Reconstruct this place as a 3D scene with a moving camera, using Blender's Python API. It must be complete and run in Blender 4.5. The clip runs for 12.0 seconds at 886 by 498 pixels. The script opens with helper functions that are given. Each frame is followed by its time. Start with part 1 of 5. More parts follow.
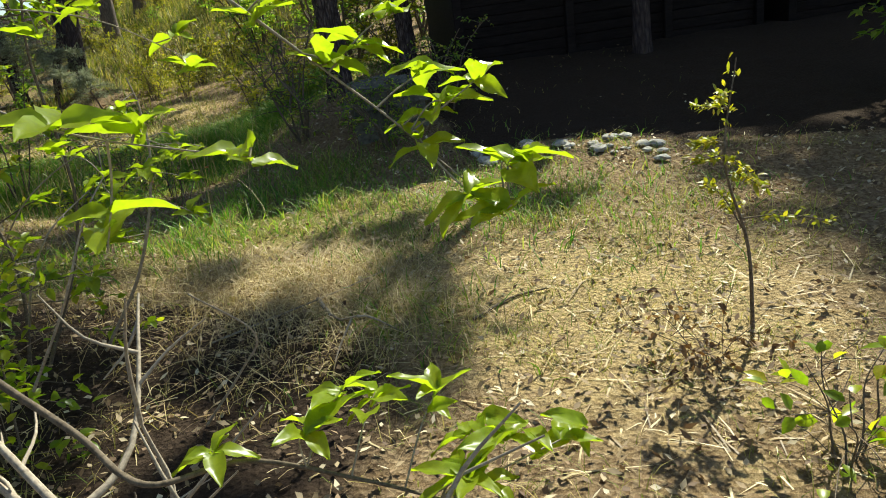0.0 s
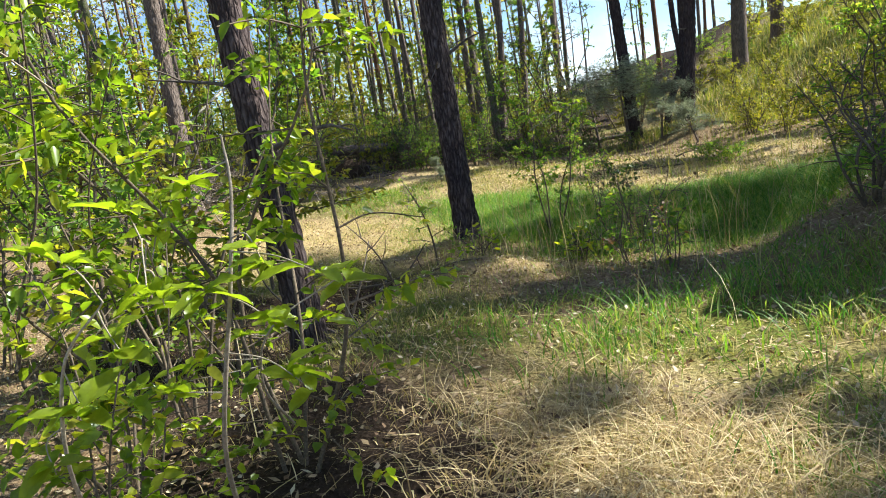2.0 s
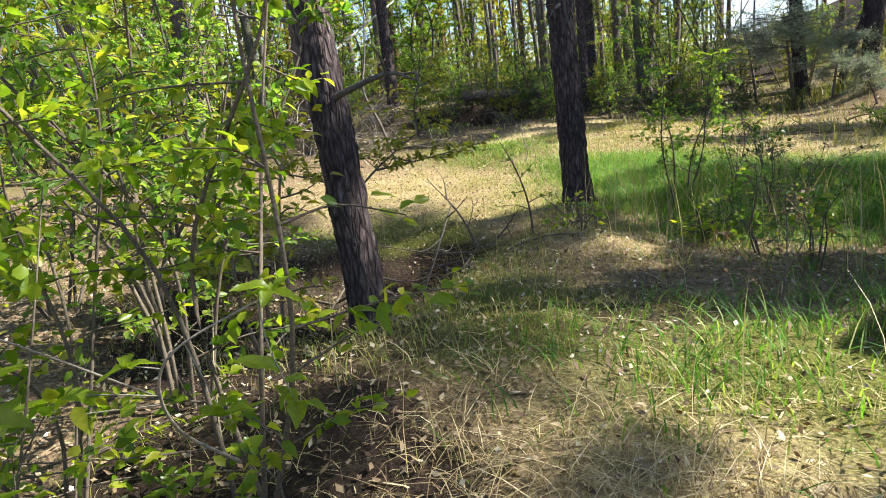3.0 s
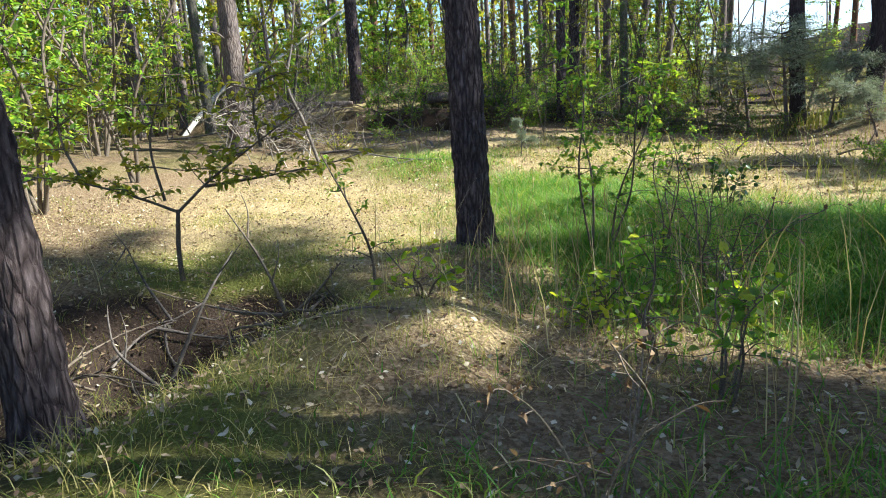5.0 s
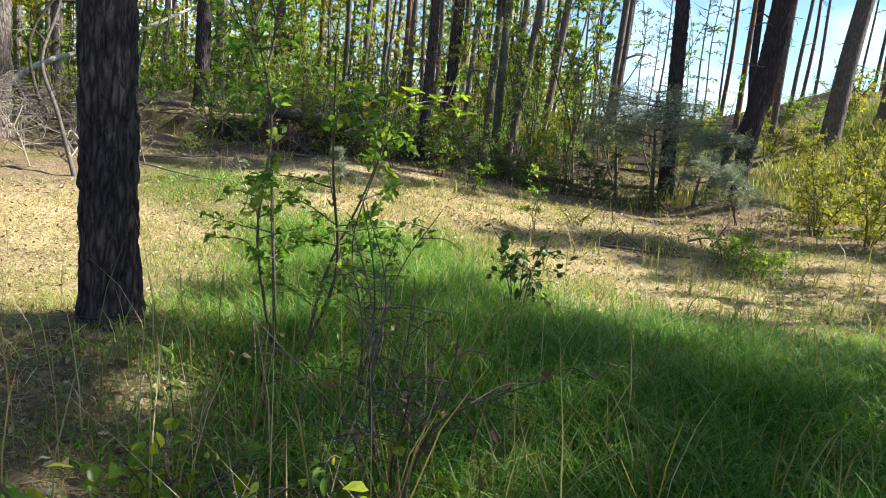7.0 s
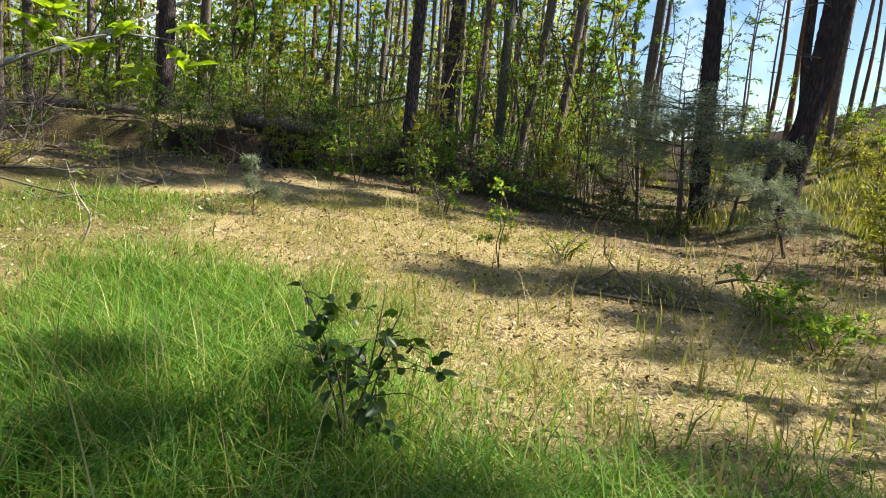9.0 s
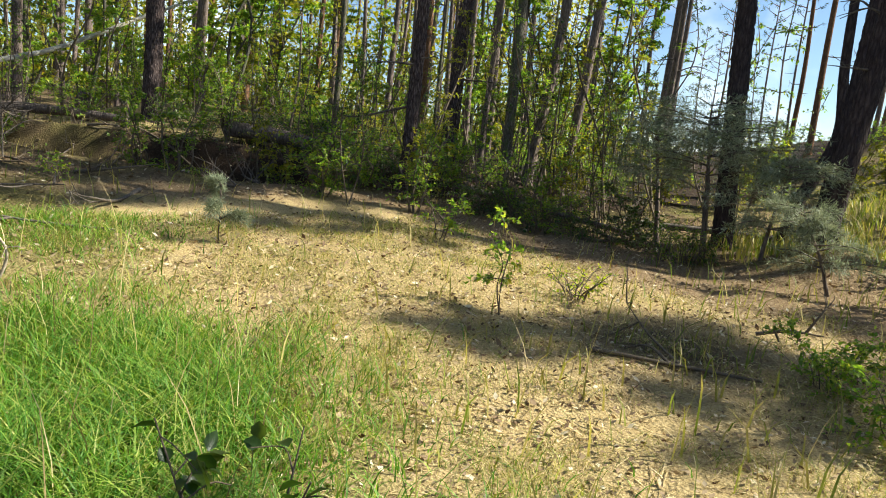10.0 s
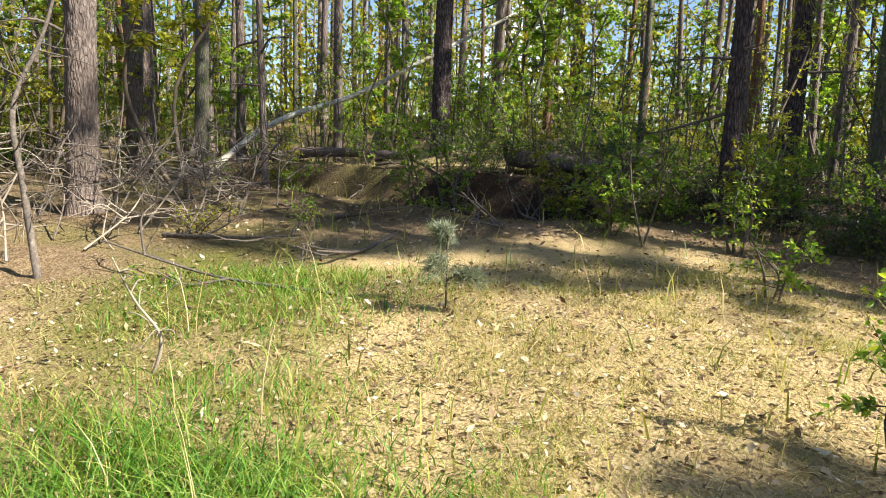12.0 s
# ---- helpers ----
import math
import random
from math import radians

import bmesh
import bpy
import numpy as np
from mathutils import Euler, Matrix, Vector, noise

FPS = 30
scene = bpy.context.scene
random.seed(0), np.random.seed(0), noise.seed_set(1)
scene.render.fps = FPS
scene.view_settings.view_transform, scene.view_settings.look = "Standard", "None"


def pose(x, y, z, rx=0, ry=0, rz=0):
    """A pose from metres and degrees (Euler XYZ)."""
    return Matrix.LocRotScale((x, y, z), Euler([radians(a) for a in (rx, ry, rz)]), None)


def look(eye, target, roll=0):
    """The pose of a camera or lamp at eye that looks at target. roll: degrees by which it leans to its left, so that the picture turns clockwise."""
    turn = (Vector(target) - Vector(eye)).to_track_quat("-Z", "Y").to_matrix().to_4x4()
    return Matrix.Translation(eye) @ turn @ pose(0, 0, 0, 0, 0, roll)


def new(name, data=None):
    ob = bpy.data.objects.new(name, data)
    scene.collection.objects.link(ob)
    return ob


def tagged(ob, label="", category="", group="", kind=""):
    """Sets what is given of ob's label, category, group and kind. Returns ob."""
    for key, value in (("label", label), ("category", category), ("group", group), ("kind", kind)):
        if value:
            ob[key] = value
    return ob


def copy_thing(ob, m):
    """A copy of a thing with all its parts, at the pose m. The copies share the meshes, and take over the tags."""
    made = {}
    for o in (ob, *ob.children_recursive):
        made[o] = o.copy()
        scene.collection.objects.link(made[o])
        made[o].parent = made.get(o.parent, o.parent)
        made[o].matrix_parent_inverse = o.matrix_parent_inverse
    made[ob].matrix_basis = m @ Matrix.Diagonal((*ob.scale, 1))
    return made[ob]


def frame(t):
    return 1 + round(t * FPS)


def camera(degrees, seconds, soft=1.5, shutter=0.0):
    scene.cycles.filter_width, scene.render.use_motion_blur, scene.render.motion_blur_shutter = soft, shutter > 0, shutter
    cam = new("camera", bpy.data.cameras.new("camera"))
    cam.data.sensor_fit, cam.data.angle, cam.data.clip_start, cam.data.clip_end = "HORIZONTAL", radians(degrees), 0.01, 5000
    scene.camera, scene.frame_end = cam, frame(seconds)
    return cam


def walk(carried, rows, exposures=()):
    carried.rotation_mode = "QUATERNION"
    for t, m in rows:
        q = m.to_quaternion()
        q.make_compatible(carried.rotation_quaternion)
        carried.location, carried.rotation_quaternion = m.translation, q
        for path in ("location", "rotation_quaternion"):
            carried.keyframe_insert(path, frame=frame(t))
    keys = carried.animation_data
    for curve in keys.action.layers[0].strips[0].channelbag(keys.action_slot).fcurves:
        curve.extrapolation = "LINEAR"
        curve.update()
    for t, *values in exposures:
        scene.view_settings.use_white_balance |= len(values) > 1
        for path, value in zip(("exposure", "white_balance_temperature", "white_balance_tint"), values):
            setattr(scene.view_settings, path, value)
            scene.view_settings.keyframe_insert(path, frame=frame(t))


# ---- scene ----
cam = camera(65.0, 12.0, 1.0)
PATH = [
    (0.0, (-0.550, 0.248, 1.204), (-0.237, 2.103, 0.525), -7.9),
    (0.5, (-0.075, 0.665, 1.106), (-0.134, 2.565, 0.485), -7.8),
    (1.0, (0.117, 1.124, 1.008), (-0.311, 3.004, 0.478), -10.6),
    (1.5, (0.158, 1.537, 1.049), (-0.674, 3.304, 0.620), -11.8),
    (2.0, (0.122, 2.034, 1.024), (-1.109, 3.572, 0.679), -9.5),
    (2.5, (-0.016, 2.483, 0.991), (-1.426, 3.849, 0.611), -7.5),
    (2.7, (-0.047, 2.647, 1.010), (-1.499, 3.959, 0.596), -7.3),
    (4.3, (-0.151, 4.234, 0.958), (-1.794, 5.304, 0.565), -8.2),
    (4.5, (-0.245, 4.465, 0.940), (-1.881, 5.543, 0.540), -7.6),
    (5.0, (-0.583, 5.089, 0.920), (-2.092, 6.326, 0.479), -3.6),
    (5.5, (-0.815, 5.705, 0.901), (-2.260, 7.028, 0.494), -1.5),
    (6.0, (-0.960, 6.308, 0.900), (-2.376, 7.669, 0.520), 2.3),
    (6.5, (-1.053, 6.968, 0.884), (-2.389, 8.411, 0.519), 5.1),
    (7.0, (-1.123, 7.653, 0.871), (-2.446, 9.110, 0.516), 5.3),
    (7.2, (-1.181, 7.920, 0.848), (-2.501, 9.381, 0.495), 5.6),
    (8.8, (-1.969, 10.180, 0.767), (-3.389, 11.551, 0.444), 5.0),
    (9.0, (-2.073, 10.369, 0.775), (-3.491, 11.743, 0.459), 5.2),
    (9.5, (-2.391, 10.867, 0.849), (-3.826, 12.228, 0.549), 5.5),
    (10.0, (-2.805, 11.274, 0.907), (-4.247, 12.627, 0.609), 5.9),
    (10.5, (-3.162, 11.715, 0.933), (-4.604, 13.069, 0.636), 7.0),
    (11.0, (-3.557, 12.085, 0.984), (-5.116, 13.298, 0.677), 4.5),
    (11.5, (-3.989, 12.477, 0.985), (-5.664, 13.525, 0.675), 2.5),
    (12.0, (-4.454, 12.859, 0.931), (-6.350, 13.426, 0.642), 1.5),
]

LENS_STOPS = ((0.0, 1.17, 6500, 2), (1.0, 1.42, 6300, 3), (2.0, 1.6, 6000, 9), (4.5, 1.82, 5700, 12), (5.0, 1.8, 5600, 9), (5.5, 1.42, 5800, 8), (6.0, 1.5, 5900, 9), (7.0, 1.66, 5800, 9), (9.0, 1.42, 6300, 7), (10.5, 1.4, 6400, 9), (12.0, 1.6, 6300, 13))
walk(cam, [(t, look(eye, target, roll)) for t, eye, target, roll in PATH], LENS_STOPS)

# ---- light ----
world = bpy.data.worlds.new("world")
scene.world = world
world.use_nodes = True
wn = world.node_tree
SUN_AZ, SUN_EL = 39.0, 41.0   # degrees clockwise from +y, and above the horizon
sky = wn.nodes.new("ShaderNodeTexSky")
sky.sky_type = "NISHITA"
sky.sun_disc = False
sky.dust_density = 0.2
sky.ozone_density = 3.5
sky.sun_elevation = radians(SUN_EL)
sky.sun_rotation = radians(SUN_AZ)
wc = wn.nodes.new("ShaderNodeTexCoord")
wnoise = wn.nodes.new("ShaderNodeTexNoise")
wnoise.inputs["Scale"].default_value = 3.5
wnoise.inputs["Detail"].default_value = 6
wn.links.new(wc.outputs["Generated"], wnoise.inputs["Vector"])
wramp = wn.nodes.new("ShaderNodeValToRGB")
wramp.color_ramp.elements[0].position, wramp.color_ramp.elements[1].position = 0.54, 0.74
wn.links.new(wnoise.outputs[0], wramp.inputs[0])
wmix = wn.nodes.new("ShaderNodeMixRGB")
wmix.inputs[2].default_value = (10.0, 10.6, 11.5, 1)
wn.links.new(wramp.outputs[0], wmix.inputs[0])
wn.links.new(sky.outputs[0], wmix.inputs[1])
wn.links.new(wmix.outputs[0], wn.nodes["Background"].inputs[0])
wn.nodes["Background"].inputs[1].default_value = 0.062
sun = new("sun", bpy.data.lights.new("sun", "SUN"))
sun.data.energy = 5.0
sun.data.angle = radians(0.6)
sun.data.color = (1.0, 0.96, 0.82)
SUN_DIR = Vector((math.sin(radians(SUN_AZ)) * math.cos(radians(SUN_EL)), math.cos(radians(SUN_AZ)) * math.cos(radians(SUN_EL)), math.sin(radians(SUN_EL))))
sun.matrix_world = look(SUN_DIR * 60, (0, 0, 0))
scene.view_settings.exposure = 1.35

RNG = np.random.default_rng(7)


# ---- materials ----
def ramp(nt, fac, stops):
    r = nt.nodes.new("ShaderNodeValToRGB")
    e = r.color_ramp.elements
    e[0].position, e[0].color = stops[0][0], (*stops[0][1], 1)
    e[1].position, e[1].color = stops[-1][0], (*stops[-1][1], 1)
    for p, c in stops[1:-1]:
        n = e.new(p)
        n.color = (*c, 1)
    nt.links.new(fac, r.inputs[0])
    return r.outputs[0]


def noise_of(nt, vec, scale, detail=4, rough=0.55):
    n = nt.nodes.new("ShaderNodeTexNoise")
    n.inputs["Scale"].default_value = scale
    n.inputs["Detail"].default_value = detail
    n.inputs["Roughness"].default_value = rough
    if vec is not None:
        nt.links.new(vec, n.inputs["Vector"])
    return n.outputs[0]


def mixed(nt, fac, a, b, kind="MIX"):
    m = nt.nodes.new("ShaderNodeMixRGB")
    m.blend_type = kind
    for i, v in enumerate((fac, a, b)):
        if isinstance(v, (int, float)):
            m.inputs[i].default_value = v
        elif isinstance(v, tuple):
            m.inputs[i].default_value = (*v, 1)
        else:
            nt.links.new(v, m.inputs[i])
    return m.outputs[0]


def start_mat(name, rough=0.9):
    m = bpy.data.materials.new(name)
    m.use_nodes = True
    nt = m.node_tree
    b = nt.nodes["Principled BSDF"]
    b.inputs["Roughness"].default_value = rough
    b.inputs["Specular IOR Level"].default_value = 0.25
    return m, nt, b


def world_pos(nt):
    return nt.nodes.new("ShaderNodeNewGeometry").outputs["Position"]


def bumped(nt, b, height, strength, dist):
    n = nt.nodes.new("ShaderNodeBump")
    n.inputs["Strength"].default_value = strength
    n.inputs["Distance"].default_value = dist
    nt.links.new(height, n.inputs["Height"])
    nt.links.new(n.outputs[0], b.inputs["Normal"])


def leaf_mat(name, stops, trans=0.45, rough=0.45, tint=(1.65, 1.7, 0.6)):
    """A leaf: glossy front, light through it, each leaf of its own colour."""
    m, nt, b = start_mat(name, rough)
    b.inputs["Specular IOR Level"].default_value = 0.4
    rnd = nt.nodes.new("ShaderNodeNewGeometry").outputs["Random Per Island"]
    col = ramp(nt, rnd, stops)
    spots = noise_of(nt, world_pos(nt), 60, 3)
    col = mixed(nt, 0.35, col, ramp(nt, spots, [(0.35, (0.55, 0.6, 0.4)), (0.65, (1.2, 1.2, 1.0))]), "MULTIPLY")
    nt.links.new(col, b.inputs["Base Color"])
    tr = nt.nodes.new("ShaderNodeBsdfTranslucent")
    nt.links.new(mixed(nt, 1.0, col, tint, "MULTIPLY"), tr.inputs[0])
    mx = nt.nodes.new("ShaderNodeMixShader")
    mx.inputs[0].default_value = trans
    nt.links.new(b.outputs[0], mx.inputs[1])
    nt.links.new(tr.outputs[0], mx.inputs[2])
    nt.links.new(mx.outputs[0], nt.nodes["Material Output"].inputs[0])
    return m


def bark_mat(name, dark, mid, light, scale=1.0, moss=0.0):
    m, nt, b = start_mat(name, 0.95)
    b.inputs["Specular IOR Level"].default_value = 0.1
    pos = world_pos(nt)
    mp = nt.nodes.new("ShaderNodeMapping")
    mp.inputs["Scale"].default_value = (1, 1, 0.22)
    nt.links.new(pos, mp.inputs[0])
    v = nt.nodes.new("ShaderNodeTexVoronoi")
    v.feature = "DISTANCE_TO_EDGE"
    v.inputs["Scale"].default_value = 26 * scale
    warp = mixed(nt, 0.04, mp.outputs[0], nt.nodes.new("ShaderNodeTexNoise").outputs[1], "ADD")
    nt.links.new(warp, v.inputs["Vector"])
    n1 = noise_of(nt, mp.outputs[0], 40 * scale, 6, 0.7)
    n2 = noise_of(nt, pos, 3, 3)
    plate = ramp(nt, v.outputs["Distance"], [(0.0, dark), (0.12, mid), (0.5, light)])
    col = mixed(nt, 0.65, plate, ramp(nt, n1, [(0.3, dark), (0.55, mid), (0.75, light)]))
    col = mixed(nt, 0.5, col, ramp(nt, n2, [(0.3, (0.55, 0.55, 0.6)), (0.7, (1.25, 1.15, 1.05))]), "MULTIPLY")
    if moss:
        mm = ramp(nt, noise_of(nt, pos, 5, 4), [(0.62 - moss, (0, 0, 0)), (0.78 - moss, (1, 1, 1))])
        col = mixed(nt, mm, col, (0.09, 0.11, 0.04))
    nt.links.new(col, b.inputs["Base Color"])
    h = mixed(nt, 0.5, ramp(nt, v.outputs["Distance"], [(0.0, (0, 0, 0)), (0.2, (1, 1, 1))]), n1)
    bumped(nt, b, h, 1.0, 0.02)
    return m


def blade_mat(name, stops, trans=0.35):
    m = leaf_mat(name, stops, trans, 0.55, (1.15, 1.2, 0.55))
    return m


def ground_mat():
    m, nt, b = start_mat("forest_floor", 1.0)
    b.inputs["Specular IOR Level"].default_value = 0.05
    pos = world_pos(nt)
    att = nt.nodes.new("ShaderNodeAttribute")
    att.attribute_name = "cover"
    sep = nt.nodes.new("ShaderNodeSeparateColor")
    nt.links.new(att.outputs["Color"], sep.inputs[0])
    n_big = noise_of(nt, pos, 0.9, 4)
    n_mid = noise_of(nt, pos, 5, 5, 0.65)
    n_fine = noise_of(nt, pos, 55, 6, 0.75)
    vor = nt.nodes.new("ShaderNodeTexVoronoi")
    vor.inputs["Scale"].default_value = 38
    nt.links.new(pos, vor.inputs["Vector"])
    litter = ramp(nt, vor.outputs["Color"], [(0.1, (0.07, 0.046, 0.028)), (0.45, (0.165, 0.112, 0.065)), (0.8, (0.33, 0.25, 0.16))])
    litter = mixed(nt, 0.6, litter, ramp(nt, n_fine, [(0.3, (0.065, 0.04, 0.024)), (0.5, (0.18, 0.118, 0.062)), (0.72, (0.40, 0.3, 0.175))]))
    straw = ramp(nt, n_fine, [(0.28, (0.14, 0.095, 0.045)), (0.5, (0.37, 0.275, 0.13)), (0.75, (0.62, 0.49, 0.27))])
    moss = ramp(nt, n_fine, [(0.25, (0.045, 0.05, 0.012)), (0.5, (0.13, 0.13, 0.03)), (0.75, (0.24, 0.21, 0.06))])
    # Dark humus, toned down further so that its colour carries shade.
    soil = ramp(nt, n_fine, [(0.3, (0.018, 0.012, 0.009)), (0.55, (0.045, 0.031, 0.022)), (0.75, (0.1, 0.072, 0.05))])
    f_straw = ramp(nt, mixed(nt, 0.55, sep.outputs[0], n_mid), [(0.36, (0, 0, 0)), (0.6, (1, 1, 1))])
    col = mixed(nt, f_straw, litter, straw)
    f_moss = ramp(nt, mixed(nt, 0.5, sep.outputs[1], n_big), [(0.36, (0, 0, 0)), (0.58, (1, 1, 1))])
    col = mixed(nt, f_moss, col, moss)
    f_soil_shade = ramp(nt, mixed(nt, 0.35, sep.outputs[2], n_mid), [(0.45, (0, 0, 0)), (0.62, (1, 1, 1))])
    col = mixed(nt, f_soil_shade, col, soil)
    nt.links.new(col, b.inputs["Base Color"])
    bumped(nt, b, mixed(nt, 0.5, n_fine, vor.outputs["Distance"]), 1.0, 0.03)
    return m


def rough_mat(name, stops, scale, bump=0.5, dist=0.01, rough=0.9, stretch=(1, 1, 1)):
    m, nt, b = start_mat(name, rough)
    mp = nt.nodes.new("ShaderNodeMapping")
    mp.inputs["Scale"].default_value = stretch
    nt.links.new(world_pos(nt), mp.inputs[0])
    n = noise_of(nt, mp.outputs[0], scale, 6, 0.65)
    big = noise_of(nt, mp.outputs[0], scale * 0.13, 3)
    oi = nt.nodes.new("ShaderNodeObjectInfo").outputs["Random"]
    col = mixed(nt, 0.45, ramp(nt, n, stops), ramp(nt, big, [(0.3, (0.6, 0.6, 0.6)), (0.7, (1.3, 1.3, 1.3))]), "MULTIPLY")
    col = mixed(nt, 0.4, col, ramp(nt, oi, [(0.0, (0.65, 0.65, 0.65)), (1.0, (1.25, 1.22, 1.2))]), "MULTIPLY")
    nt.links.new(col, b.inputs["Base Color"])
    bumped(nt, b, n, bump, dist)
    return m


M_GROUND = ground_mat()
M_BARK = bark_mat("pine_bark", (0.014, 0.01, 0.01), (0.08, 0.06, 0.057), (0.34, 0.27, 0.255))
# Pine bark darkened in colour for trunks seen from their shaded side.
M_BARK_SHADED = bark_mat("shaded_pine_bark", (0.02, 0.015, 0.016), (0.06, 0.046, 0.046), (0.15, 0.115, 0.11), 0.7)
# Lightened so that the colour holds the haze between distant trunks.
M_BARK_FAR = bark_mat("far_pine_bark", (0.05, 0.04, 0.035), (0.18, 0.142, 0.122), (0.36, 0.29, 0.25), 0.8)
# Scaly pine bark with the sunlight on it put into a paler colour.
M_BARK_SUNLIT = bark_mat("sunlit_pine_bark", (0.05, 0.04, 0.036), (0.17, 0.135, 0.115), (0.38, 0.31, 0.27))
M_BARK_RED = bark_mat("upper_pine_bark", (0.06, 0.035, 0.022), (0.19, 0.105, 0.06), (0.32, 0.2, 0.12), 0.8)
M_BARK_GREY = bark_mat("grey_bark", (0.04, 0.04, 0.03), (0.13, 0.12, 0.09), (0.26, 0.24, 0.19), 1.4, 0.1)
M_TWIG = rough_mat("twig_bark", [(0.3, (0.06, 0.045, 0.03)), (0.7, (0.2, 0.155, 0.11))], 90, 0.4, 0.004)
M_TWIG_PALE = rough_mat("pale_twig_bark", [(0.3, (0.2, 0.16, 0.12)), (0.7, (0.42, 0.36, 0.28))], 90, 0.4, 0.004)
M_DEAD = rough_mat("dead_wood", [(0.3, (0.05, 0.04, 0.033)), (0.6, (0.16, 0.13, 0.105)), (0.8, (0.3, 0.26, 0.21))], 30, 0.7, 0.01, stretch=(1, 1, 1))
M_BIRCH = rough_mat("bare_pale_wood", [(0.3, (0.3, 0.27, 0.22)), (0.7, (0.62, 0.57, 0.48))], 20, 0.4, 0.01)
M_CHERRY = leaf_mat("bright_shrub_leaf", [(0.0, (0.10, 0.17, 0.012)), (0.45, (0.19, 0.27, 0.018)), (0.8, (0.30, 0.35, 0.025)), (1.0, (0.40, 0.37, 0.04))], 0.6, 0.32)
M_LEAF = leaf_mat("understorey_leaf", [(0.0, (0.08, 0.16, 0.025)), (0.5, (0.16, 0.26, 0.045)), (0.85, (0.27, 0.34, 0.06)), (1.0, (0.40, 0.36, 0.08))], 0.62, 0.4)
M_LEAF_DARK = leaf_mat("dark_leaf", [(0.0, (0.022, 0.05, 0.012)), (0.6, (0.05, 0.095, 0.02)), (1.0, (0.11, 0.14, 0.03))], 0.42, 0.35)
M_LEAF_YELLOW = leaf_mat("yellow_leaf", [(0.0, (0.14, 0.17, 0.02)), (0.5, (0.26, 0.26, 0.035)), (1.0, (0.38, 0.31, 0.04))], 0.5, 0.45)
M_LEAF_BROWN = leaf_mat("withered_leaf", [(0.0, (0.08, 0.045, 0.02)), (0.5, (0.19, 0.11, 0.05)), (1.0, (0.3, 0.2, 0.1))], 0.3, 0.7, (1.1, 0.9, 0.6))
M_NEEDLE = leaf_mat("pine_needle", [(0.0, (0.02, 0.045, 0.015)), (0.6, (0.045, 0.08, 0.025)), (1.0, (0.09, 0.12, 0.04))], 0.3, 0.5)
M_NEEDLE_GREY = leaf_mat("grey_pine_needle", [(0.0, (0.13, 0.16, 0.1)), (0.6, (0.25, 0.28, 0.19)), (1.0, (0.38, 0.39, 0.28))], 0.3, 0.6, (1, 1, 0.8))
M_GRASS = blade_mat("green_grass", [(0.0, (0.06, 0.17, 0.018)), (0.5, (0.14, 0.29, 0.03)), (0.8, (0.28, 0.37, 0.055)), (1.0, (0.44, 0.42, 0.15))], 0.5)
M_GRASS_MID = blade_mat("half_dry_grass", [(0.0, (0.11, 0.17, 0.022)), (0.4, (0.25, 0.26, 0.045)), (0.7, (0.42, 0.34, 0.11)), (1.0, (0.56, 0.44, 0.2))])
M_STRAW = blade_mat("dry_straw", [(0.0, (0.19, 0.12, 0.065)), (0.35, (0.39, 0.275, 0.14)), (0.7, (0.54, 0.405, 0.22)), (1.0, (0.76, 0.62, 0.4))], 0.25)
M_LITTER = leaf_mat("fallen_leaf", [(0.0, (0.09, 0.05, 0.03)), (0.4, (0.22, 0.14, 0.08)), (0.8, (0.4, 0.3, 0.19)), (1.0, (0.62, 0.54, 0.42))], 0.15, 0.75, (1.1, 0.9, 0.6))
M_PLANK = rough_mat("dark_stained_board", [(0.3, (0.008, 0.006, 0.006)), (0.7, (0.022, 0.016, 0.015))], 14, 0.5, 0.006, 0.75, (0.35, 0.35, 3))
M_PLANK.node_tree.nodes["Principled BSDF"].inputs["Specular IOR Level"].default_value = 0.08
M_ROOF = rough_mat("bitumen_felt", [(0.3, (0.02, 0.02, 0.022)), (0.7, (0.07, 0.07, 0.07))], 60, 0.5, 0.004)
M_STONE = rough_mat("pale_rubble", [(0.3, (0.22, 0.2, 0.18)), (0.7, (0.5, 0.48, 0.44))], 24, 0.6, 0.01)
M_CONCRETE = rough_mat("mossy_old_concrete", [(0.3, (0.05, 0.048, 0.04)), (0.7, (0.17, 0.16, 0.13))], 18, 0.7, 0.015)


# ---- mesh helpers ----
def smoothstep(v):
    v = np.clip(v, 0, 1)
    return v * v * (3 - 2 * v)


def bump_at(x, y, cx, cy, r):
    return np.exp(-((x - cx) ** 2 + (y - cy) ** 2) / (2 * r * r))


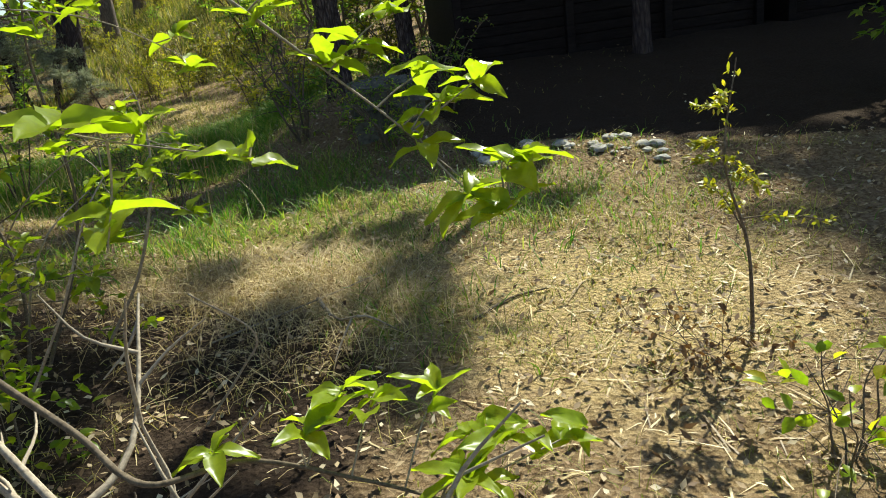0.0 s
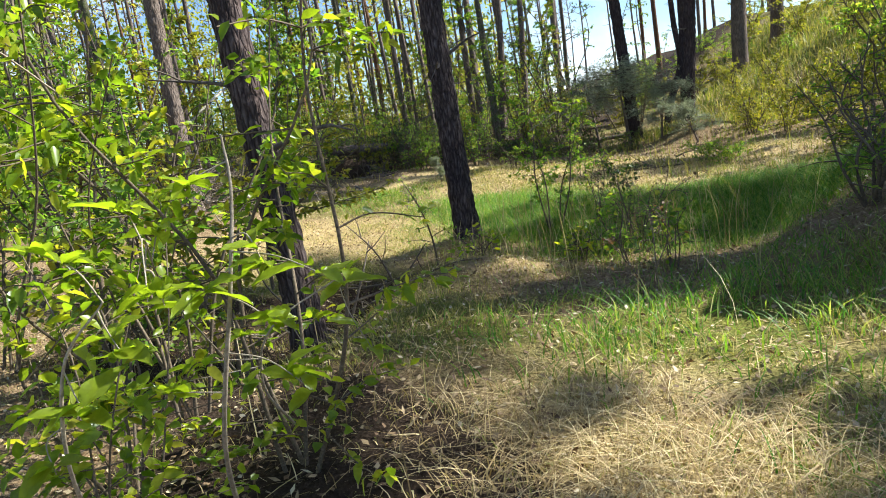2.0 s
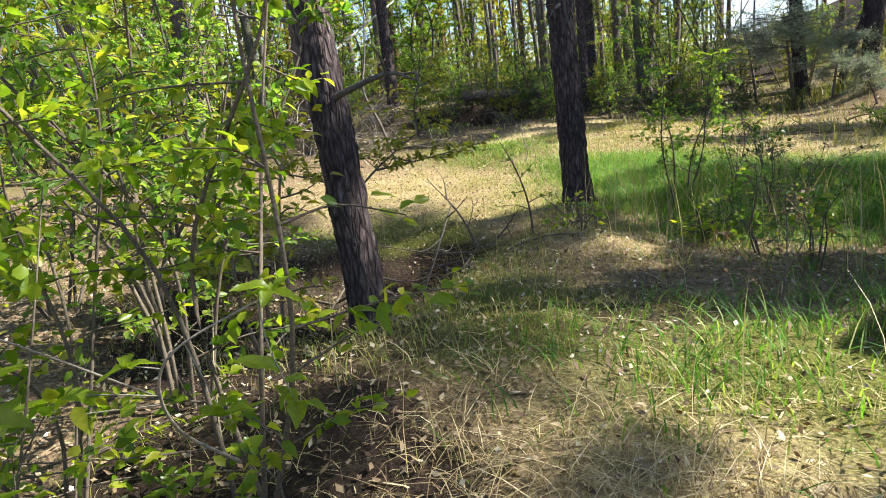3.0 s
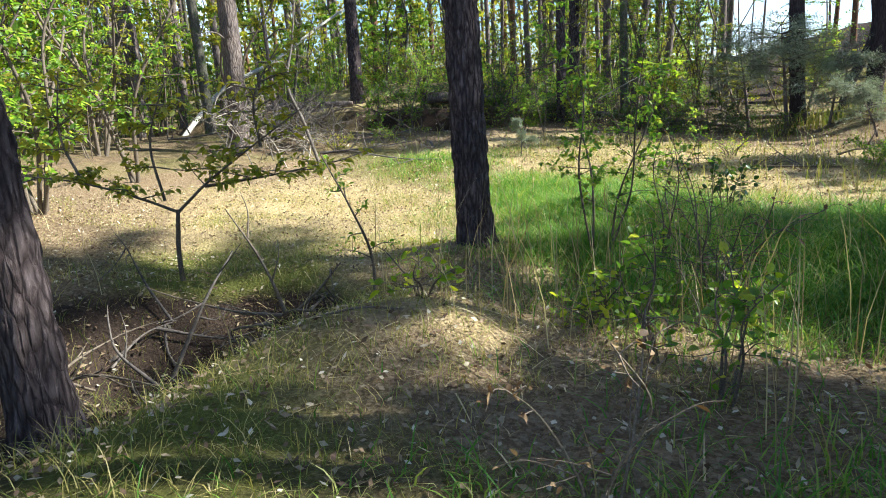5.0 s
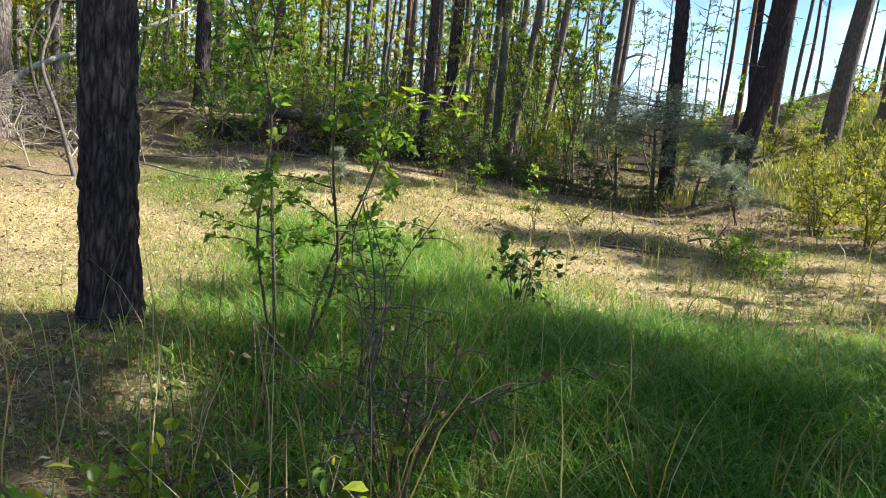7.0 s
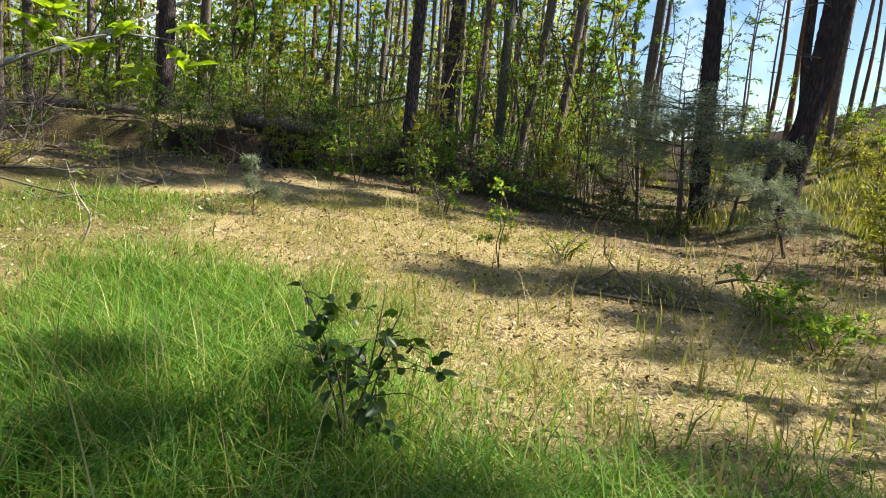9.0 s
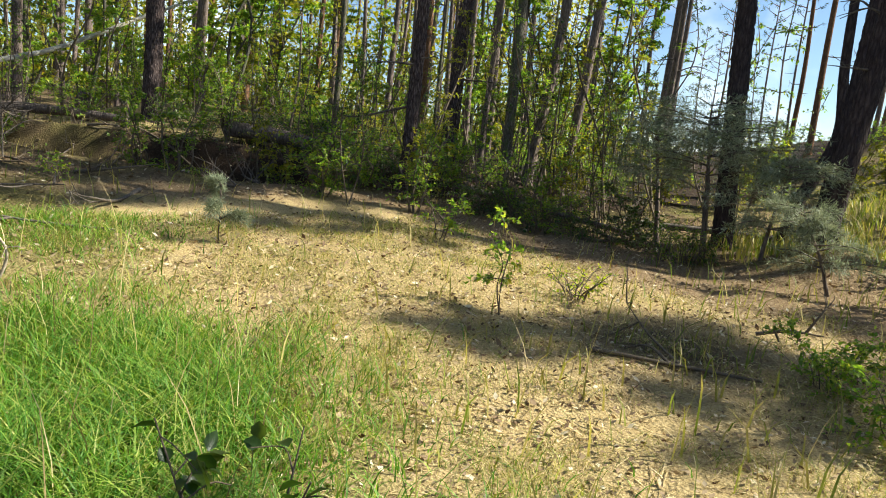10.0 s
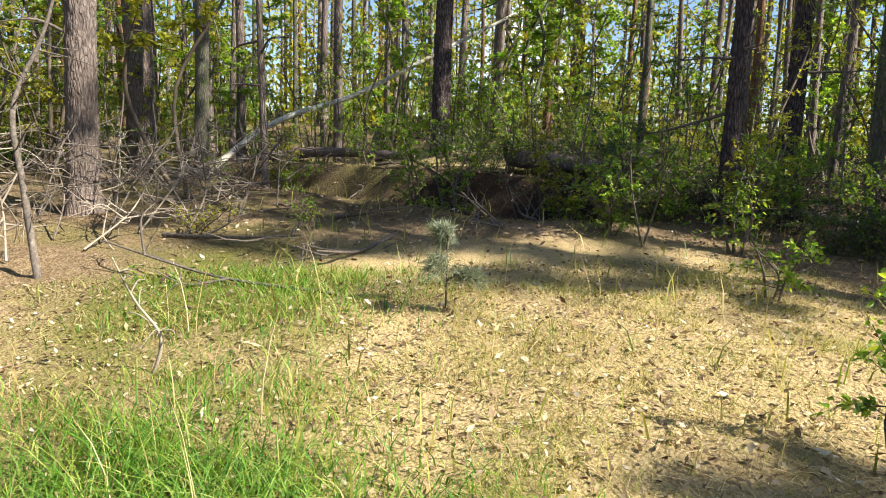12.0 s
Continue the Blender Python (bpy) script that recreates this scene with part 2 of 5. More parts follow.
def base_z(x, y):
    """The lie of the land: level along the walk, a bank behind the clearing, a meadow hill ahead."""
    x, y = np.asarray(x, float), np.asarray(y, float)
    drop = smoothstep((1.0 - x) / 3.0)
    z = -0.27 - 0.38 * smoothstep((y - 4) / 6.0) * drop + 0.9 * smoothstep((-x - 6) / 12.0) - 0.25 * smoothstep((y - 19) / 5) * drop * smoothstep((x + 14) / 4)
    z = z + 0.5 * smoothstep((y - 6.5) / 3) * smoothstep((x + 2) / 2) + 5.5 * smoothstep((y - 9) / 45.0) * smoothstep((x + 7 + 0.45 * (y - 12)) / 16.0)
    z = z + 3.0 * smoothstep((-x - 22) / 40.0)
    z = z + 0.2 * bump_at(x, y, -3.75, 7.45, 0.6) - 0.55 * bump_at(x, y, -5.0, 6.3, 0.42) - 0.5 * bump_at(x, y, -5.5, 7.0, 0.38) - 0.25 * bump_at(x, y, -4.9, 7.55, 0.35) + 0.16 * bump_at(x, y, -6.2, 7.9, 0.5) + 0.12 * bump_at(x, y, -6.3, 6.5, 0.4) - 0.26 * bump_at(x, y, -4.4, 4.9, 0.7) - 0.12 * bump_at(x, y, -4.25, 5.6, 0.5)
    z = z + 0.2 * bump_at(x, y, -5.24, 9.3, 0.5) - 0.16 * bump_at(x, y, -6.7, 7.3, 0.8) + 0.10 * bump_at(x, y, -3.0, 5.2, 0.9)
    z = z + 0.10 * bump_at(x, y, 1.9, 6.2, 0.7) + 0.10 * bump_at(x, y, -4.4, 11.0, 0.8) + 0.08 * bump_at(x, y, -2.2, 11.9, 0.8) + 0.2 * bump_at(x, y, -8.4, 15.6, 2.0) + 0.7 * bump_at(x, y, -21.2, 17.6, 1.1) + 0.65 * bump_at(x, y, -19.2, 18.8, 1.1) + 0.5 * bump_at(x, y, -17.4, 19.9, 0.9) + 0.12 * bump_at(x, y, -8.7, 23.9, 1.2) + 0.55 * bump_at(x, y, -6.4, 22.6, 0.7)
    # a shallow old trench with a raised far edge, in front of the wood
    along = np.clip((x + 19.5) / 5.5, 0, 1)
    off = (y - (13.2 + 5.4 * along)) * 0.714 - (x + 19.5 - 5.5 * along) * 0.7
    ends = smoothstep((x + 21.5) / 1.5) * smoothstep((-13.2 - x) / 1.0)
    z = z - 0.45 * smoothstep((off + 2.2) / 1.5) * smoothstep((0.4 - off) / 0.35) * ends + 0.28 * smoothstep((off - 0.1) / 0.3) * smoothstep((6 - off) / 3) * ends
    return z


def ground_z(x, y):
    z = base_z(x, y)
    x, y = np.broadcast_arrays(np.asarray(x, float), np.asarray(y, float))
    z = z + 0.030 * np.sin(2.1 * x + 0.7 * np.sin(1.3 * y)) * np.sin(1.7 * y + 0.9 * np.sin(1.9 * x)) + 0.015 * np.sin(5.3 * x + 1.1 * y) * np.sin(4.7 * y - 1.3 * x)
    return z


def gz(x, y):
    return float(ground_z(x, y))


class Geo:
    """Gathers vertices and faces for one mesh."""

    def __init__(self):
        self.v, self.f, self.n = [], [], 0

    def add(self, verts, faces):
        verts = np.asarray(verts, float).reshape(-1, 3)
        self.v.append(verts)
        self.f.append(np.asarray(faces, int) + self.n)
        self.n += len(verts)

    def mesh(self, name, mats, smooth=False):
        me = bpy.data.meshes.new(name)
        v = np.concatenate(self.v)
        loops = np.concatenate([f.ravel() for f in self.f])
        sizes = np.concatenate([np.full(len(f), f.shape[1]) for f in self.f])
        me.vertices.add(len(v))
        me.vertices.foreach_set("co", v.ravel())
        me.loops.add(len(loops))
        me.loops.foreach_set("vertex_index", loops)
        me.polygons.add(len(sizes))
        me.polygons.foreach_set("loop_start", np.concatenate(([0], np.cumsum(sizes)[:-1])))
        if smooth:
            me.polygons.foreach_set("use_smooth", np.ones(len(sizes), bool))
        for m in mats if isinstance(mats, (list, tuple)) else (mats,):
            me.materials.append(m)
        me.update(calc_edges=True)
        me.validate()
        return me


def thing(name, x=0, y=0, z=None, label="", category="", group=""):
    o = new(name)
    o.location = (x, y, gz(x, y) if z is None else z)
    o.empty_display_size = 0.1
    return tagged(o, label, category, group)


def piece(name, me, parent, label="", at=None):
    o = new(name, me)
    o.parent = parent
    if at is not None:
        o.matrix_basis = at
    return tagged(o, label)


def part(name, bm, material, parent, label=""):
    me = bpy.data.meshes.new(name)
    bm.to_mesh(me)
    bm.free()
    me.materials.append(material)
    return piece(name, me, parent, label)


def tube(geo, pts, radii, n=7, rough=0.0, cap=True):
    """A tapered limb along a line of points."""
    pts = np.asarray(pts, float)
    k = len(pts)
    radii = np.broadcast_to(np.asarray(radii, float), (k,))
    d = np.gradient(pts, axis=0)
    d /= np.linalg.norm(d, axis=1)[:, None] + 1e-9
    ref = np.where(np.abs(d[:, 2:3]) > 0.9, [[1.0, 0, 0]], [[0, 0, 1.0]])
    ref = np.broadcast_to(ref[k // 2], (k, 3))
    a = np.cross(d, ref)
    a /= np.linalg.norm(a, axis=1)[:, None] + 1e-9
    b = np.cross(d, a)
    ang = np.arange(n) * 2 * np.pi / n
    rr = radii[:, None] * (1 + rough * RNG.normal(size=(k, n)))
    ring = pts[:, None] + rr[..., None] * (np.cos(ang)[None, :, None] * a[:, None] + np.sin(ang)[None, :, None] * b[:, None])
    i, j = np.meshgrid(np.arange(k - 1), np.arange(n), indexing="ij")
    q = np.stack([i * n + j, i * n + (j + 1) % n, (i + 1) * n + (j + 1) % n, (i + 1) * n + j], -1).reshape(-1, 4)
    geo.add(ring.reshape(-1, 3), q)
    if cap:
        for r0, flip in ((0, 1), (k - 1, 0)):
            c = pts[r0] + 0
            tri = np.stack([np.full(n, n), np.arange(n), (np.arange(n) + 1) % n], -1)
            geo.add(np.vstack([ring[r0], c]), tri[:, ::-1] if flip else tri)


def curve_pts(points, per=6):
    """A smooth line through a few points."""
    p = np.asarray(points, float)
    p = np.vstack([2 * p[0] - p[1], p, 2 * p[-1] - p[-2]])
    out = []
    for i in range(1, len(p) - 2):
        for t in np.linspace(0, 1, per, endpoint=False):
            out.append(0.5 * ((2 * p[i]) + (-p[i - 1] + p[i + 1]) * t + (2 * p[i - 1] - 5 * p[i] + 4 * p[i + 1] - p[i + 2]) * t * t + (-p[i - 1] + 3 * p[i] - 3 * p[i + 1] + p[i + 2]) * t ** 3))
    out.append(p[-2])
    return np.array(out)


def unit(v):
    return v / (np.linalg.norm(v, axis=-1, keepdims=True) + 1e-9)


def leaves(geo, pos, way, length, width, full=True, droop=0.25):
    """Leaves with a folded midrib at pos, growing along way; full: a rounded outline, else a simple diamond."""
    n = len(pos)
    if not n:
        return
    pos, way = np.asarray(pos, float), unit(np.asarray(way, float))
    length = np.broadcast_to(length, (n,))[:, None]
    width = np.broadcast_to(width, (n,))[:, None]
    up = unit(np.array([0, 0, 1.0]) + RNG.normal(scale=0.55, size=(n, 3)))
    side = unit(np.cross(way, up))
    nor = np.cross(side, way)
    down = np.array([0, 0, -1.0])

    def mid(t):
        return pos + way * length * t + down * length * droop * t * t

    if full:
        cols = [mid(0), mid(0.3), mid(0.65), mid(1.0)]
        for t, w in ((0.3, 0.46), (0.65, 0.4)):
            for s in (1, -1):
                cols.append(mid(t) + s * side * width * w + nor * width * 0.16)
        v = np.stack(cols, 1)
        f3 = np.array([[0, 4, 1], [2, 6, 3], [0, 1, 5], [2, 3, 7]])
        f4 = np.array([[1, 4, 6, 2], [1, 2, 7, 5]])
        off = np.arange(n)[:, None, None] * 8
        geo.add(v, (f3[None] + off).reshape(-1, 3))
        geo.f.append((f4[None] + off).reshape(-1, 4) + geo.n - 8 * n)
    else:
        v = np.stack([mid(0), mid(0.45) + side * width * 0.5 + nor * width * 0.12, mid(1.0), mid(0.45) - side * width * 0.5 + nor * width * 0.12], 1)
        off = np.arange(n)[:, None, None] * 4
        geo.add(v, (np.array([[0, 1, 2], [0, 2, 3]])[None] + off).reshape(-1, 3))


def blades(x, y, height, width, lean=0.5, segs=2, base=None):
    """Grass blades as tapering bent strips."""
    n = len(x)
    z = ground_z(x, y) - 0.01 if base is None else base
    az = RNG.uniform(0, 2 * np.pi, n)
    ln = lean * RNG.uniform(0.2, 1.3, n) * height
    dx, dy = np.cos(az), np.sin(az)
    face = az + RNG.normal(scale=0.7, size=n) + np.pi / 2
    sx, sy = np.cos(face), np.sin(face)
    cols = []
    for s in range(segs):
        t = s / segs
        w = width * (1 - 0.6 * t) * 0.5
        cx, cy, cz = x + dx * ln * t * t, y + dy * ln * t * t, z + height * (t - 0.25 * lean * t * t)
        cols += [np.stack([cx - sx * w, cy - sy * w, cz], -1), np.stack([cx + sx * w, cy + sy * w, cz], -1)]
    cols.append(np.stack([x + dx * ln, y + dy * ln, z + height * (1 - 0.25 * lean)], -1))
    v = np.stack(cols, 1)
    k = v.shape[1]
    off = np.arange(n)[:, None, None] * k
    g = Geo()
    f4 = np.array([[2 * s, 2 * s + 1, 2 * s + 3, 2 * s + 2] for s in range(segs - 1)]).reshape(-1, 4)
    g.add(v, (np.array([[k - 3, k - 2, k - 1]])[None] + off).reshape(-1, 3))
    if len(f4):
        g.f.append((f4[None] + off).reshape(-1, 4))
    return g


# ---- ground ----
def lush(x, y):
    """Where tall green grass stands: 0 to 1."""
    a = bump_at(x * 0.62, y, -3.2 * 0.62, 11.6, 0.95) + 0.6 * bump_at(x, y, -4.6, 10.4, 0.8) + 0.85 * bump_at(x, y, -6.0, 12.15, 0.8) + 0.45 * bump_at(x, y, -7.4, 12.2, 0.6)
    a = a + 0.2 * bump_at(x, y, -1.7, 5.5, 0.6) + 0.35 * bump_at(x, y, -0.9, 6.9, 0.9) + 0.45 * bump_at(x, y, -3.4, 9.4, 0.6) + 0.4 * bump_at(x, y, -10.6, 13.2, 0.9)
    a = a + 0.5 * bump_at(x, y, -2.2, 9.9, 0.7) + 0.2 * bump_at(x, y, 0.4, 4.9, 0.6) + 0.9 * bump_at(x, y, -1.3, 12.6, 1.2)
    a = a + 0.15 * bump_at(x, y, 1.3, 4.9, 0.8) + 0.12 * bump_at(x, y, -0.2, 3.3, 0.4) + 0.3 * bump_at(x, y, -6.7, 13.1, 0.65) + 0.2 * bump_at(x, y, -8.2, 12.6, 0.6)
    return np.clip(a, 0, 1)


def dry(x, y):
    """Where straw covers the clearing: 0 to 1."""
    a = smoothstep((y - 11.0 + 0.25 * (x + 6)) / 2.0) * smoothstep((-1.5 - x) / 2) * smoothstep((x + 13.2) / 2.5) * smoothstep((19.5 - y) / 2)
    a = a + 0.9 * bump_at(x, y, -20.6, 17.4, 1.5) + 0.8 * bump_at(x, y, -17.6, 17.2, 1.3) + 0.8 * bump_at(x, y, -18.0, 18.9, 1.2) + bump_at(x, y, -8.6, 10.0, 1.6) + bump_at(x, y, -6.9, 8.9, 0.9) + 0.9 * bump_at(x, y, -0.8, 4.1, 0.75) + 0.7 * bump_at(x, y, 0.8, 3.0, 0.8) + 0.6 * bump_at(x, y, -0.6, 5.2, 0.6) + 0.6 * bump_at(x, y, -3.7, 7.6, 0.5)
    # The last factor thins pale straw to deepen a shade band in colour.
    return np.clip(a * (1 - 0.75 * lush(x, y)) * (1 - bump_at(x, y, -1.5, 2.6, 0.75)) * (1 - 0.8 * bump_at(x, y, -1.7, 3.3, 0.5)) * (1 - 0.6 * bump_at(x, y, -5.5, 16.5, 1.1)), 0, 1)


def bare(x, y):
    """The hut's shade put into the ground as dark earth without growth: 0 to 1."""
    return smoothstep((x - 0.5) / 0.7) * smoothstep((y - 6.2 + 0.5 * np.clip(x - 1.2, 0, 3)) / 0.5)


def spread(inner, step, far):
    lo, hi = inner
    mid = np.arange(lo, hi + 1e-6, step)
    out, d, grow = [], step, 0.0
    while grow < far:
        d *= 1.22
        grow += d
        out.append(grow)
    out = np.array(out)
    return np.concatenate([lo - out[::-1], mid, hi + out])


def build_ground():
    xs, ys = spread((-21, 5), 0.13, 600), spread((-2, 26), 0.13, 600)
    X, Y = np.meshgrid(xs, ys, indexing="ij")
    Z = ground_z(X, Y)
    near = ((X > -21) & (X < 5) & (Y > -2) & (Y < 26))
    Z = Z + near * RNG.normal(scale=0.008, size=X.shape)
    nx, ny = X.shape
    i, j = np.meshgrid(np.arange(nx - 1), np.arange(ny - 1), indexing="ij")
    q = np.stack([i * ny + j, (i + 1) * ny + j, (i + 1) * ny + j + 1, i * ny + j + 1], -1).reshape(-1, 4)
    g = Geo()
    g.add(np.stack([X, Y, Z], -1).reshape(-1, 3), q)
    me = g.mesh("ground", M_GROUND, True)
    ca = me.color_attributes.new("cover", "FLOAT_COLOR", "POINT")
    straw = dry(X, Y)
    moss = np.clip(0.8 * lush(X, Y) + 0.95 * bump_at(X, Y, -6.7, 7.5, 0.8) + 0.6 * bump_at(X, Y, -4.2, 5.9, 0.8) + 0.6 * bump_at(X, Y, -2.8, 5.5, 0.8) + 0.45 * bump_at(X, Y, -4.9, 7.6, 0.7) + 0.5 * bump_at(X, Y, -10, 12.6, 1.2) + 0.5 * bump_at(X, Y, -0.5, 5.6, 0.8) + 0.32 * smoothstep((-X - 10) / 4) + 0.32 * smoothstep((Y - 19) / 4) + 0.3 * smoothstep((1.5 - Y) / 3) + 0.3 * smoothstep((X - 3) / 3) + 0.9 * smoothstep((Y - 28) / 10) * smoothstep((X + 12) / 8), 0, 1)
    # Soil, raised at hut, shrubs, hollow, trench and wood to paint in shade.
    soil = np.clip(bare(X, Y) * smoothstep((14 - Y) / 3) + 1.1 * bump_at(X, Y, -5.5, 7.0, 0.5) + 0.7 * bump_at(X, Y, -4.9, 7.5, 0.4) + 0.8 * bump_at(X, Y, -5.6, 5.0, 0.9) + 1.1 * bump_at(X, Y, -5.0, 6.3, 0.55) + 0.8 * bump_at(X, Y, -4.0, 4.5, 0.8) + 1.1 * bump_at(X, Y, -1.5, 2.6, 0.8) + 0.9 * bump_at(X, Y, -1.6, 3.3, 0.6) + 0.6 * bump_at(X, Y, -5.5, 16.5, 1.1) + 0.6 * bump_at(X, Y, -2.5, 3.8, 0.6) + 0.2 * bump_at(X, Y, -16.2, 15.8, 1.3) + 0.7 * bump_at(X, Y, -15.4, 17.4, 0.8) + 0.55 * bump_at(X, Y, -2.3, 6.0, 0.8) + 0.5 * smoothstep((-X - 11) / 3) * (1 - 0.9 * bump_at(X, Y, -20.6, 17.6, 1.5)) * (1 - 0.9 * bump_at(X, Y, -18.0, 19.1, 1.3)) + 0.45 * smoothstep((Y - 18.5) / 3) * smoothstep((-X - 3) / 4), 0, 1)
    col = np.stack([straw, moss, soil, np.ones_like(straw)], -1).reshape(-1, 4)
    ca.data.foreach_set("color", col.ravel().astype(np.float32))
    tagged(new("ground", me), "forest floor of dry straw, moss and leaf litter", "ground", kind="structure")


build_ground()


# ---- pines ----
def trunk_geo(radius, height, lean, n, step, plates, seed, sway=0.03):
    """A bark-plated trunk that tapers, flares at the root and bends a little."""
    zs = np.concatenate([np.arange(-0.25, min(height, 7), step), np.linspace(min(height, 7), height, 9)])
    zs = np.unique(zs.round(4))
    k = len(zs)
    taper = radius * (1 - 0.75 * np.clip(zs / height, 0, 1) ** 1.2) + radius * 0.45 * np.exp(-np.clip(zs + 0.1, 0, 9) / 0.16)
    cx = lean[0] * zs + sway * np.sin(zs * 0.6 + seed) - sway * math.sin(seed)
    cy = lean[1] * zs + sway * np.cos(zs * 0.5 + seed * 2) - sway * math.cos(seed * 2)
    ang = np.arange(n) * 2 * np.pi / n
    r = np.repeat(taper[:, None], n, 1)
    lobes = 1 + 0.10 * np.exp(-np.clip(zs, 0, 9) / 0.3)[:, None] * np.sin(ang * 5 + seed)[None]
    r = r * lobes
    if plates:
        d = np.zeros((k, n))
        for i, z in enumerate(zs):
            if z > 7.0:
                continue
            for j, a in enumerate(ang):
                p = Vector((math.cos(a) * radius * 22 + seed * 3, math.sin(a) * radius * 22, z * 5.2))
                p += 0.5 * noise.noise_vector(p * 0.7)
                dist = noise.voronoi(p)[0]
                d[i, j] = min(dist[1] - dist[0], 0.5) - 0.2 + 0.25 * noise.noise(p * 2.3)
        r = r + plates * d
    v = np.stack([cx[:, None] + r * np.cos(ang), cy[:, None] + r * np.sin(ang), np.repeat(zs[:, None], n, 1)], -1)
    i, j = np.meshgrid(np.arange(k - 1), np.arange(n), indexing="ij")
    q = np.stack([i * n + j, i * n + (j + 1) % n, (i + 1) * n + (j + 1) % n, (i + 1) * n + j], -1).reshape(-1, 4)
    g = Geo()
    g.add(v.reshape(-1, 3), q)
    return g, (zs, cx, cy, taper)


def axis_at(ax, z):
    zs, cx, cy, r = ax
    return np.array([np.interp(z, zs, cx), np.interp(z, zs, cy), z]), float(np.interp(z, zs, r))


def dead_limb(ax, z, length, seed):
    rs = np.random.default_rng(seed)
    p, r = axis_at(ax, z)
    a = rs.uniform(0, 6.28)
    d = np.array([math.cos(a), math.sin(a), rs.uniform(-0.25, 0.35)])
    g = Geo()
    bend = rs.normal(scale=0.12, size=3)
    pts = curve_pts([p + d * r * 0.6, p + d * length * 0.5 + bend * length, p + d * length + bend * 0.3 - np.array([0, 0, 0.05 * length])], 4)
    tube(g, pts, np.linspace(0.018 + 0.008 * length, 0.005, len(pts)), 5, 0.08)
    for t in (0.45, 0.7):
        q = pts[int(t * len(pts))]
        e = unit(d + rs.normal(scale=0.6, size=3)) * length * 0.35
        tube(g, curve_pts([q, q + e * 0.5 + rs.normal(scale=0.02, size=3), q + e], 3), np.linspace(0.008, 0.003, 7), 4)
    return g


def needle_crown(ax, z0, z1, spread_r, tufts, seed, mat, size=0.3):
    """Limbs that carry tufts of needles, open between them."""
    rs = np.random.default_rng(seed)
    limbs, pos, way = Geo(), [], []
    n = max(6, int((z1 - z0) * 3.2))
    for i in range(n):
        t = (i + rs.uniform(0, 0.8)) / n
        z = z0 + (z1 - z0) * t
        p, r = axis_at(ax, z)
        a = i * 2.4 + rs.uniform(-0.4, 0.4)
        ln = spread_r * (0.45 + 0.75 * math.sin(math.pi * (0.2 + 0.75 * t))) * rs.uniform(0.6, 1.15)
        d = np.array([math.cos(a), math.sin(a), 0.15 + 0.5 * t])
        pts = curve_pts([p, p + d * ln * 0.5, p + d * ln + np.array([0, 0, 0.12 * ln])], 4)
        tube(limbs, pts, np.linspace(0.035, 0.01, len(pts)), 4, cap=False)
        m = max(3, tufts // n)
        s = rs.uniform(0.3, 1.05, m)
        c = p + d * ln * s[:, None] + rs.normal(scale=0.16 * ln, size=(m, 3)) * np.array([1, 1, 0.45])
        pos.append(c)
        way.append(d + rs.normal(scale=0.7, size=(m, 3)))
    pos, way = np.concatenate(pos), np.concatenate(way)
    fol = Geo()
    per = 7
    P = np.repeat(pos, per, 0) + rs.normal(scale=0.03, size=(len(pos) * per, 3))
    W = np.repeat(way, per, 0) + rs.normal(scale=0.65, size=(len(pos) * per, 3))
    leaves(fol, P, W, rs.uniform(0.6, 1.2, len(P)) * size, 0.16 * size, False, 0.05)
    return limbs, fol


def pine(x, y, radius, height, lean=(0, 0), near=True, seed=1, crown_from=0.62, limbs=5, label="tall pine with dark plated bark and bare lower trunk", tufts=420, spread_r=2.0, group="tall pines", bark=None):
    root = thing("pine_tree", x, y, None, label, "tree", group)
    if near:
        g, ax = trunk_geo(radius, height, lean, 44, 0.045, min(0.055 * radius / 0.18, 0.05), seed)
    else:
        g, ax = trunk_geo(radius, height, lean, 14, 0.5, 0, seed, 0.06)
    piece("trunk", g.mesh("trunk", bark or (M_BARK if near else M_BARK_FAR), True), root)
    rs = np.random.default_rng(seed + 50)
    for i in range(limbs):
        piece("dead_branch", dead_limb(ax, rs.uniform(1.6, height * crown_from), rs.uniform(0.35, 1.3), seed * 31 + i).mesh("dead_branch", M_DEAD), root, "bare broken side branch")
    lm, fol = needle_crown(ax, height * crown_from, height, spread_r, tufts, seed + 9, M_NEEDLE)
    crown = piece("crown", fol.mesh("crown", M_NEEDLE), root, "open crown of green needles")
    piece("limb", lm.mesh("limb", M_BARK_RED, True), crown)
    return root


R0 = (0.68, 0.73)    # to the side, across the way walked
pine(-4.19, 5.54, 0.14, 11, (-0.02, -0.022), True, 3, label="leaning young pine with dark bark beside a hollow", limbs=6, spread_r=1.6)
pine(-5.24, 9.30, 0.155, 15, (0.0, 0.0), True, 4, label="pine with deeply cracked grey-brown bark in tall grass", limbs=4)
pine(-14.0, 11.03, 0.19, 15, (-0.025, 0.012), True, 5, label="pine with scaly bark coloured pale as if sunlit, at the edge of dry grass", bark=M_BARK_SUNLIT)
pine(-20.2, 11.0, 0.3, 17, (-0.01, 0.0), True, 6, bark=M_BARK_SUNLIT)
pine(-18.75, 17.0, 0.19, 15, (0.012, 0.0), True, 8, label="slim pine with dark bark beside an old trench")
pine(-13.1, 19.75, 0.125, 15, (0.012, 0.02), True, 9)
pine(-14.9, 22.5, 0.165, 16, (0.012, 0.02), True, 10)
pine(-8.7, 23.9, 0.185, 18, (-0.05, -0.055), True, 11, label="stout dark pine above a grey-needled young pine", limbs=3, bark=M_BARK_SHADED)
pine(-6.55, 22.5, 0.17, 16, (0.07, 0.075), True, 12, label="leaning dark pine at the meadow edge", limbs=10, bark=M_BARK_SHADED)
